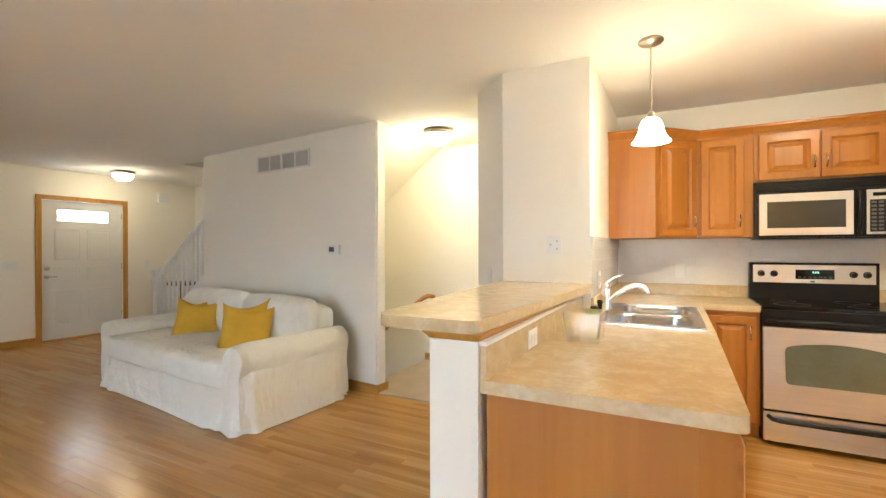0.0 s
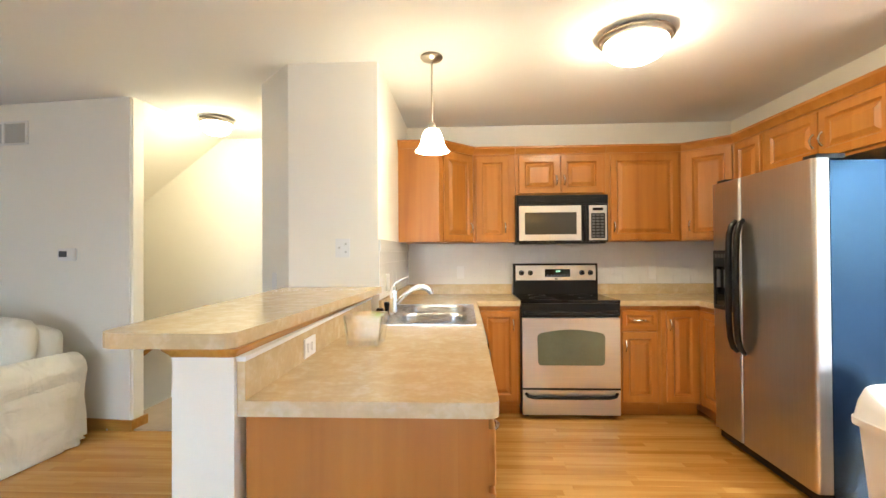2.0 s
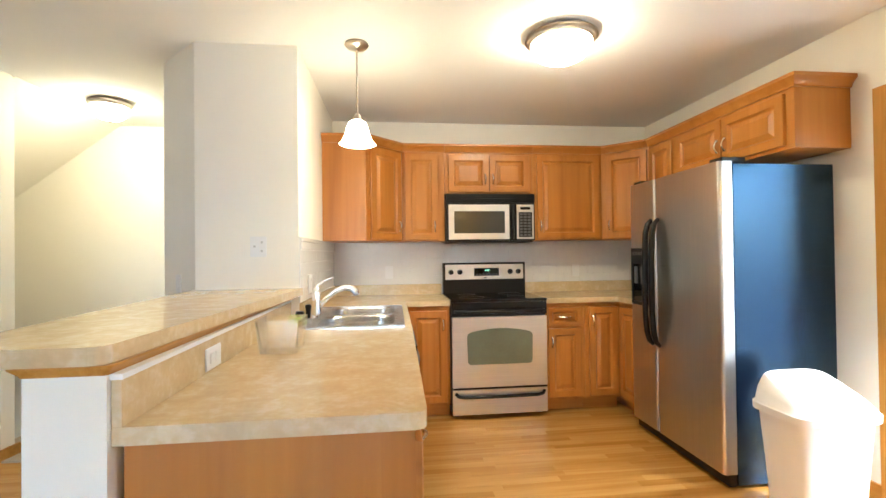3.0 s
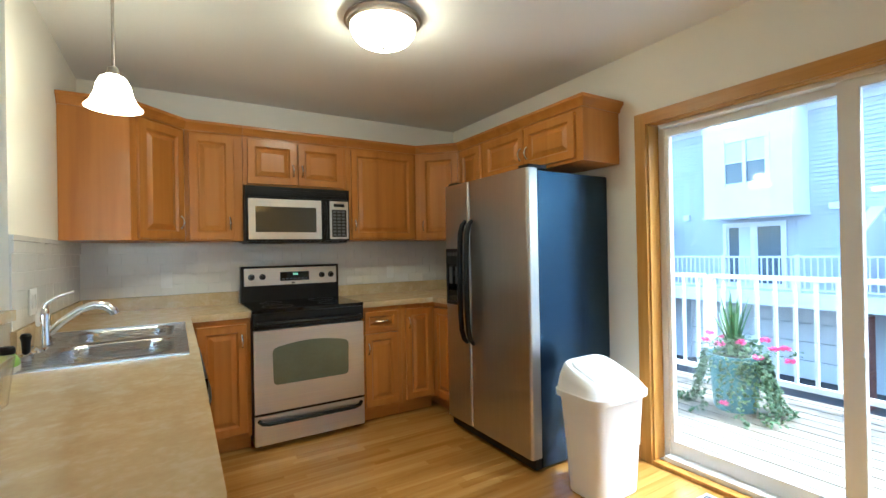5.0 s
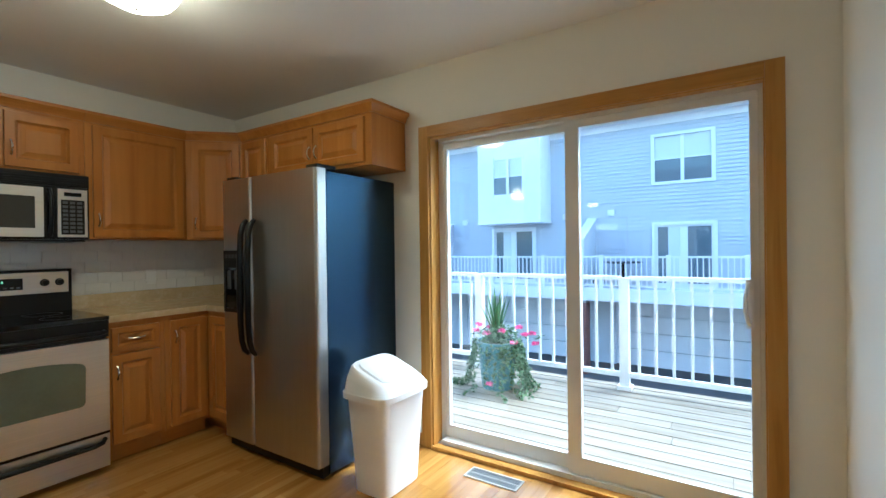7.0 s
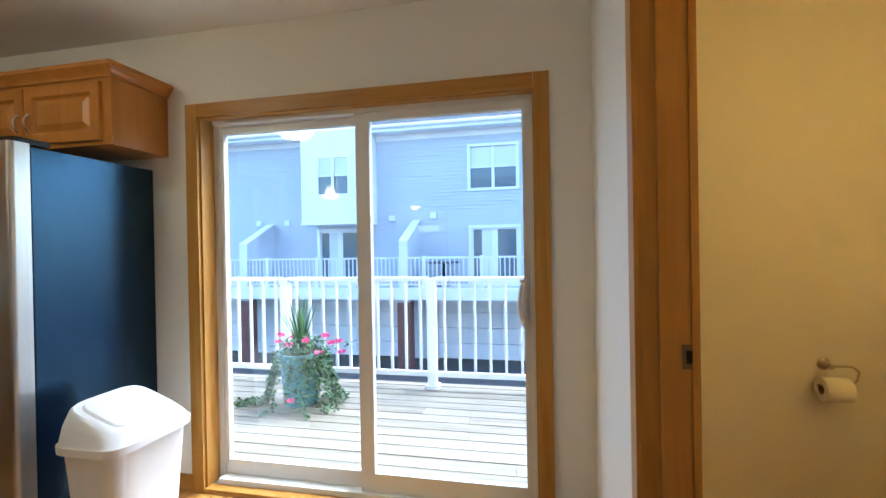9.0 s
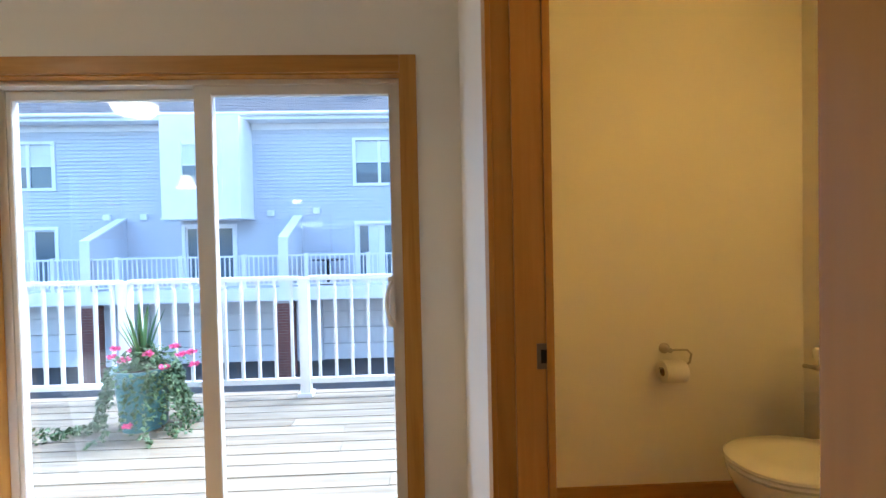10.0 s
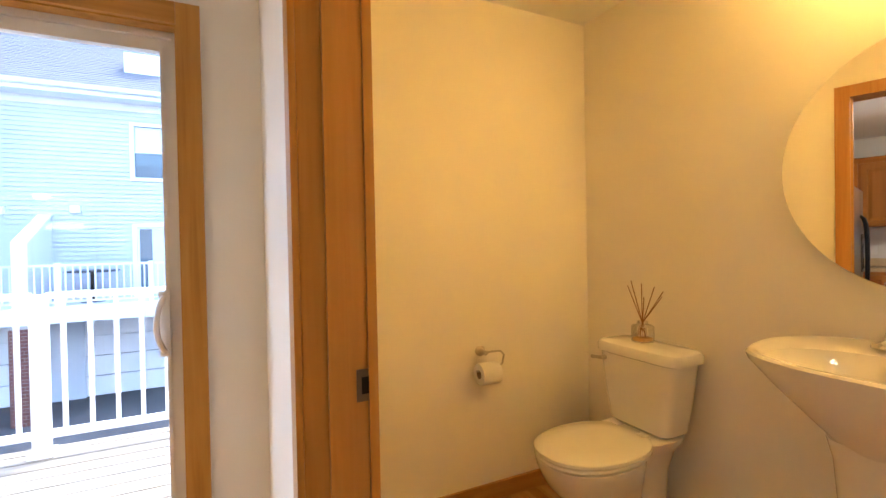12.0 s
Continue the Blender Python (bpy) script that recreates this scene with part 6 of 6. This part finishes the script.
def window_n(name, y0, y1, z0, z1, x, sashes=2):
    wn_ = boxes(name, EXT_WHITE, house, [(x - 0.06, x - 0.012, y0, y0 + 0.10, z0, z1), (x - 0.06, x - 0.012, y1 - 0.10, y1, z0, z1), (x - 0.06, x - 0.012, y0 + 0.10, y1 - 0.10, z1 - 0.09, z1), (x - 0.06, x - 0.012, y0 + 0.10, y1 - 0.10, z0, z0 + 0.09)], "white trimmed window")
    ym_ = (y0 + y1) / 2
    zm_ = (z0 + z1) / 2
    boxes("frame", EXT_WHITE, wn_, [(x - 0.02, x + 0.03, ym_ - 0.045, ym_ + 0.045, z0 + 0.09, z1 - 0.09)] + ([(x - 0.01, x + 0.02, y0 + 0.1, ym_ - 0.045, zm_ - 0.02, zm_ + 0.02), (x - 0.01, x + 0.02, ym_ + 0.045, y1 - 0.1, zm_ - 0.02, zm_ + 0.02)] if sashes == 2 else []))
    for a, b in ((y0 + 0.1, ym_ - 0.045), (ym_ + 0.045, y1 - 0.1)):
        if sashes == 2:
            box("pane", DARK_PANE, wn_, x + 0.021, x + 0.03, a, b, z0 + 0.09, zm_, 0)
            box("blind", BLIND, wn_, x + 0.021, x + 0.03, a, b, zm_ + 0.001, z1 - 0.09, 0, "white window blind behind glass")
        else:
            box("pane", DARK_PANE, wn_, x + 0.021, x + 0.03, a, b, z0 + 0.09, z1 - 0.09, 0)
            boxes("sash", EXT_WHITE, wn_, [(x - 0.005, x + 0.02, a, a + 0.05, z0 + 0.09, z1 - 0.09), (x - 0.005, x + 0.02, b - 0.05, b, z0 + 0.09, z1 - 0.09), (x - 0.005, x + 0.02, a + 0.05, b - 0.05, z1 - 0.14, z1 - 0.09)])
            if a > ym_:
                box("curtain", BLIND, wn_, x + 0.012, x + 0.0205, a + 0.05, a + 0.36, z0 + 0.09, z1 - 0.14, 0, "pale curtain")
    return wn_


for a, b in wins:
    window_n("window", a, b, W0, W1, NX)
for a, b in doors_n:
    window_n("patio_door", a, b, D0 - 0.03, D1, NX, 1)
BX = NX - 1.0
for a, b in bays:
    bz0, bz1 = 2.10, 4.99
    wa, wb, wz0, wz1 = a + 0.55, b - 0.55, 2.97, 4.22
    bay = boxes("bay", EXT_WHITE, house, [(BX, BX + 0.1, a, wa + 0.05, bz0, bz1), (BX, BX + 0.1, wb - 0.05, b, bz0, bz1), (BX, BX + 0.1, wa + 0.05, wb - 0.05, bz0, wz0 + 0.05), (BX, BX + 0.1, wa + 0.05, wb - 0.05, wz1 - 0.05, bz1),
                                         (BX + 0.1, NX - 0.02, a, a + 0.1, bz0, bz1), (BX + 0.1, NX - 0.02, b - 0.1, b, bz0, bz1), (BX + 0.1, NX - 0.02, a + 0.1, b - 0.1, bz0, bz0 + 0.1)], "white projecting bay", bevel=0.006)
    box("bay_trim", EXT_WHITE, bay, BX - 0.03, NX - 0.02, a - 0.03, b + 0.03, bz0 - 0.05, bz0 - 0.001, 0.004)
    m_ = (wa + wb) / 2
    boxes("frame", EXT_WHITE, bay, [(BX - 0.03, BX - 0.001, wa - 0.06, wa + 0.05, wz0 - 0.06, wz1 + 0.06), (BX - 0.03, BX - 0.001, wb - 0.05, wb + 0.06, wz0 - 0.06, wz1 + 0.06), (BX - 0.03, BX - 0.001, m_ - 0.045, m_ + 0.045, wz0 + 0.05, wz1 - 0.05)])
    zm = (wz0 + wz1) / 2
    for p, q in ((wa + 0.05, m_ - 0.045), (m_ + 0.045, wb - 0.05)):
        box("pane", DARK_PANE, bay, BX + 0.03, BX + 0.04, p, q, wz0 + 0.05, zm - 0.02, 0)
        box("meeting_rail", EXT_WHITE, bay, BX + 0.01, BX + 0.04, p, q, zm - 0.019, zm + 0.019, 0)
        box("blind", BLIND, bay, BX + 0.03, BX + 0.04, p, q, zm + 0.02, wz1 - 0.05, 0, "white blind behind glass")
for w in wings:
    if not YA < w < YB:
        continue
    bm = bmesh.new()
    pl = [(FRONT, DECKN - 0.3), (NX - 0.016, DECKN - 0.3), (NX - 0.016, 2.12), (NX - 0.12, 2.12), (FRONT, 1.45)]
    add_prism(bm, pl, -w - 0.09, -w + 0.09, turn_up)
    wg = part("wing_wall", bm, SIDING, house, "grey privacy wall with a sloped top")
    bm = bmesh.new()
    add_prism(bm, [(FRONT - 0.03, DECKN - 0.35), (FRONT - 0.001, DECKN - 0.35), (FRONT - 0.001, 1.451), (NX - 0.12, 2.121), (NX - 0.02, 2.121), (NX - 0.02, 2.16), (NX - 0.13, 2.16), (FRONT - 0.03, 1.48)], -w - 0.13, -w + 0.13, turn_up)
    part("wing_cap", bm, EXT_WHITE, wg, "white trim cap")
# upper decks and piers
box("upper_deck", EXT_WHITE, house, FRONT + 0.02, NX - 0.02, YA, YB, DECKN - 0.06, DECKN, 0)
box("deck_fascia", EXT_WHITE, house, FRONT - 0.04, FRONT + 0.019, YA, YB, DECKN - 0.33, DECKN + 0.03, 0.004)
nr = thing("deck_railing", "white railing along the neighbouring upper decks", "railing", (FRONT + 0.06, 0, DECKN))
box("top_rail", EXT_WHITE, nr, FRONT + 0.03, FRONT + 0.09, YA, YB, 0.95, 1.0, 0)
box("bottom_rail", EXT_WHITE, nr, FRONT + 0.04, FRONT + 0.08, YA, YB, 0.17, 0.21, 0)
y = YA
k = 0
bal = bmesh.new()
while y < YB:
    if k % 13 == 0:
        box("post", EXT_WHITE, nr, FRONT + 0.01, FRONT + 0.11, y - 0.05, y + 0.05, DECKN + 0.03, 1.03, 0)
    else:
        box("baluster", EXT_WHITE, nr, FRONT + 0.046, FRONT + 0.074, y - 0.014, y + 0.014, 0.21, 0.95, 0)
    y += 0.13
    k += 1
bal.free()
for i, (a, b) in enumerate(gar):
    gd = boxes("garage_door", GARAGE, house, [(NX + 0.02, NX + 0.06, a, b, GZ + 0.02 + 0.5 * j, GZ + 0.50 + 0.5 * j) for j in range(4)], "pale panelled garage door", bevel=0.008)
bm = bmesh.new()
for w in wings:
    px_, py_ = FRONT + 0.15, w
    pier = boxes("pier", MORTAR, house, [(px_ - 0.185, px_ + 0.185, py_ - 0.185, py_ + 0.185, GZ, DECKN - 0.34)], "red brick pier")
    rows = []
    z, r_ = GZ + 0.005, 0
    while z < DECKN - 0.42:
        for s in (-1, 1):
            for c in (-1, 1):
                o = 0.05 if (r_ % 2) else -0.05
                rows.append((px_ - 0.2 if s < 0 else px_ + 0.186, px_ - 0.186 if s < 0 else px_ + 0.2, py_ + (-0.2 if c < 0 else o + 0.006), py_ + (o - 0.004 if c < 0 else 0.2), z, z + 0.065))
        for s in (-1, 1):
            rows.append((px_ - 0.18, px_ + 0.18, py_ - 0.2 if s < 0 else py_ + 0.186, py_ - 0.186 if s < 0 else py_ + 0.2, z, z + 0.065))
        z += 0.075
        r_ += 1
    boxes("bricks", BRICK, pier, rows, "red bricks", "stuff")
bm.free()
for y, z in ((0.75, 2.25), (-0.65, 2.30), (4.55, 2.2), (5.65, 2.2), (-4.6, 2.2)):
    box("exhaust_vent", EXT_WHITE, house, NX - 0.10, NX - 0.016, y - 0.10, y + 0.10, z - 0.09, z + 0.09, 0.01, "white exterior vent hood")
grill = thing("deck_table", "dark patio table on the neighbouring deck", "table", (13.3, -1.1, DECKN))
lathe("table_top", BLACK, grill, [(0.5, 0.78), (0.55, 0.80), (0.5, 0.82)], 13.3, -1.1, 24)
lathe("table_base", BLACK, grill, [(0.25, DECKN + 0.001), (0.05, DECKN + 0.06), (0.04, 0.78)], 13.3, -1.1, 16)

# ---- floor strips ----
def unit_box():
    bm = bmesh.new()
    add_box(bm, 0, 1, 0, 1, 0, 1)
    me = bpy.data.meshes.new("strip")
    bm.to_mesh(me)
    bm.free()
    return me


strip_mesh = unit_box()
strip_mesh.materials.append(OAK_FLOOR)
rf = random.Random(11)
floor_ob = bpy.data.objects["floor"]
SWD = 0.057
near, far = [], []
y = -7.4
while y < 0.9:
    spans = [(LIV_W, POW_W - 0.245 if y < KS else KE)] if y < -0.98 else [(LIV_W, -5.51)]
    if y >= -0.98 and y < -0.002:
        spans.append((KW, KE - 0.002))
    if POW_S <= y < KS - 0.14:
        spans.append((POW_W, POW_E))
    if KS - 0.14 <= y < KS:
        spans = [(LIV_W, POW_W - 0.13), (0.24, 1.115)]
    for a, b in spans:
        x = a
        first = True
        while x < b - 0.001:
            ln = rf.uniform(0.35, 1.1) if not first else rf.uniform(0.1, 0.9)
            first = False
            e = min(b, x + ln)
            if b - e < 0.12:
                e = b
            row = (x, y, e - x, rf.uniform(-0.0004, 0.0004))
            inside = -0.34 < (x + e) / 2 < 1.7 and -3.1 < y < -0.62
            (near if inside and len(near) < 300 else far).append(row)
            x = e
    y += SWD
for x, y, ln, dz in near:
    o = new("floor_strip", strip_mesh)
    o.parent = floor_ob
    o.location, o.scale = (x, y, -0.0125), (ln - 0.0007, SWD - 0.0007, 0.0125 + dz)
bm = bmesh.new()
for x, y, ln, dz in far:
    add_box(bm, x, x + ln - 0.0007, y, y + SWD - 0.0007, -0.0125, dz)
part("floor_strips", bm, OAK_FLOOR, floor_ob, "", False, "stuff")

# ---- backsplash tiles ----
boxes("backsplash_grout", GROUT, None, [(KW + 0.003, KE - 0.003, -0.0035, -0.0005, 1.006, 1.384), (KW + 0.0005, KW + 0.0035, -1.45, -0.01, 1.006, 1.384)], kind="structure")
tw, thh = 0.152, 0.076
grout = bpy.data.objects["backsplash_grout"]
tm = {}


def tile(x, y, z, w, h, side, t=0.004):
    key = (round(w, 3), round(h, 3), side, t)
    if key not in tm:
        b = bmesh.new()
        if side == "n":
            add_box(b, 0, w - 0.002, -t, 0, 0, h - 0.002)
        else:
            add_box(b, 0, t, 0, w - 0.002, 0, h - 0.002)
        bmesh.ops.bevel(b, geom=b.edges[:], offset=0.0008, segments=1, affect="EDGES")
        me = bpy.data.meshes.new("tile")
        b.to_mesh(me)
        b.free()
        me.materials.append(TILE)
        tm[key] = me
    o = new("tile", tm[key])
    o.parent = grout
    o.location = (x, y, z)
    o.rotation_euler = (0.0015 * rf.uniform(-1, 1), 0, 0.0015 * rf.uniform(-1, 1))


for r, (z, h) in enumerate(((1.007, thh), (1.083, thh), (1.159, thh), (1.235, thh), (1.311, 0.05), (1.361, 0.024))):
    off = (r % 2) * tw / 2
    x = KW + 0.004
    w = tw - off if off else tw
    while x < KE - 0.02:
        ww = min(w, KE - 0.004 - x)
        tile(x, -0.0036, z, ww, h, "n")
        x += ww
        w = tw
    y = -1.448
    w = tw - off if off else tw
    while y < -0.03:
        ww = min(w, -0.012 - y)
        tile(KW + 0.0036, y, z, ww, h, "w", 0.012 if h in (0.05, 0.024) else 0.004)
        y += ww
        w = tw
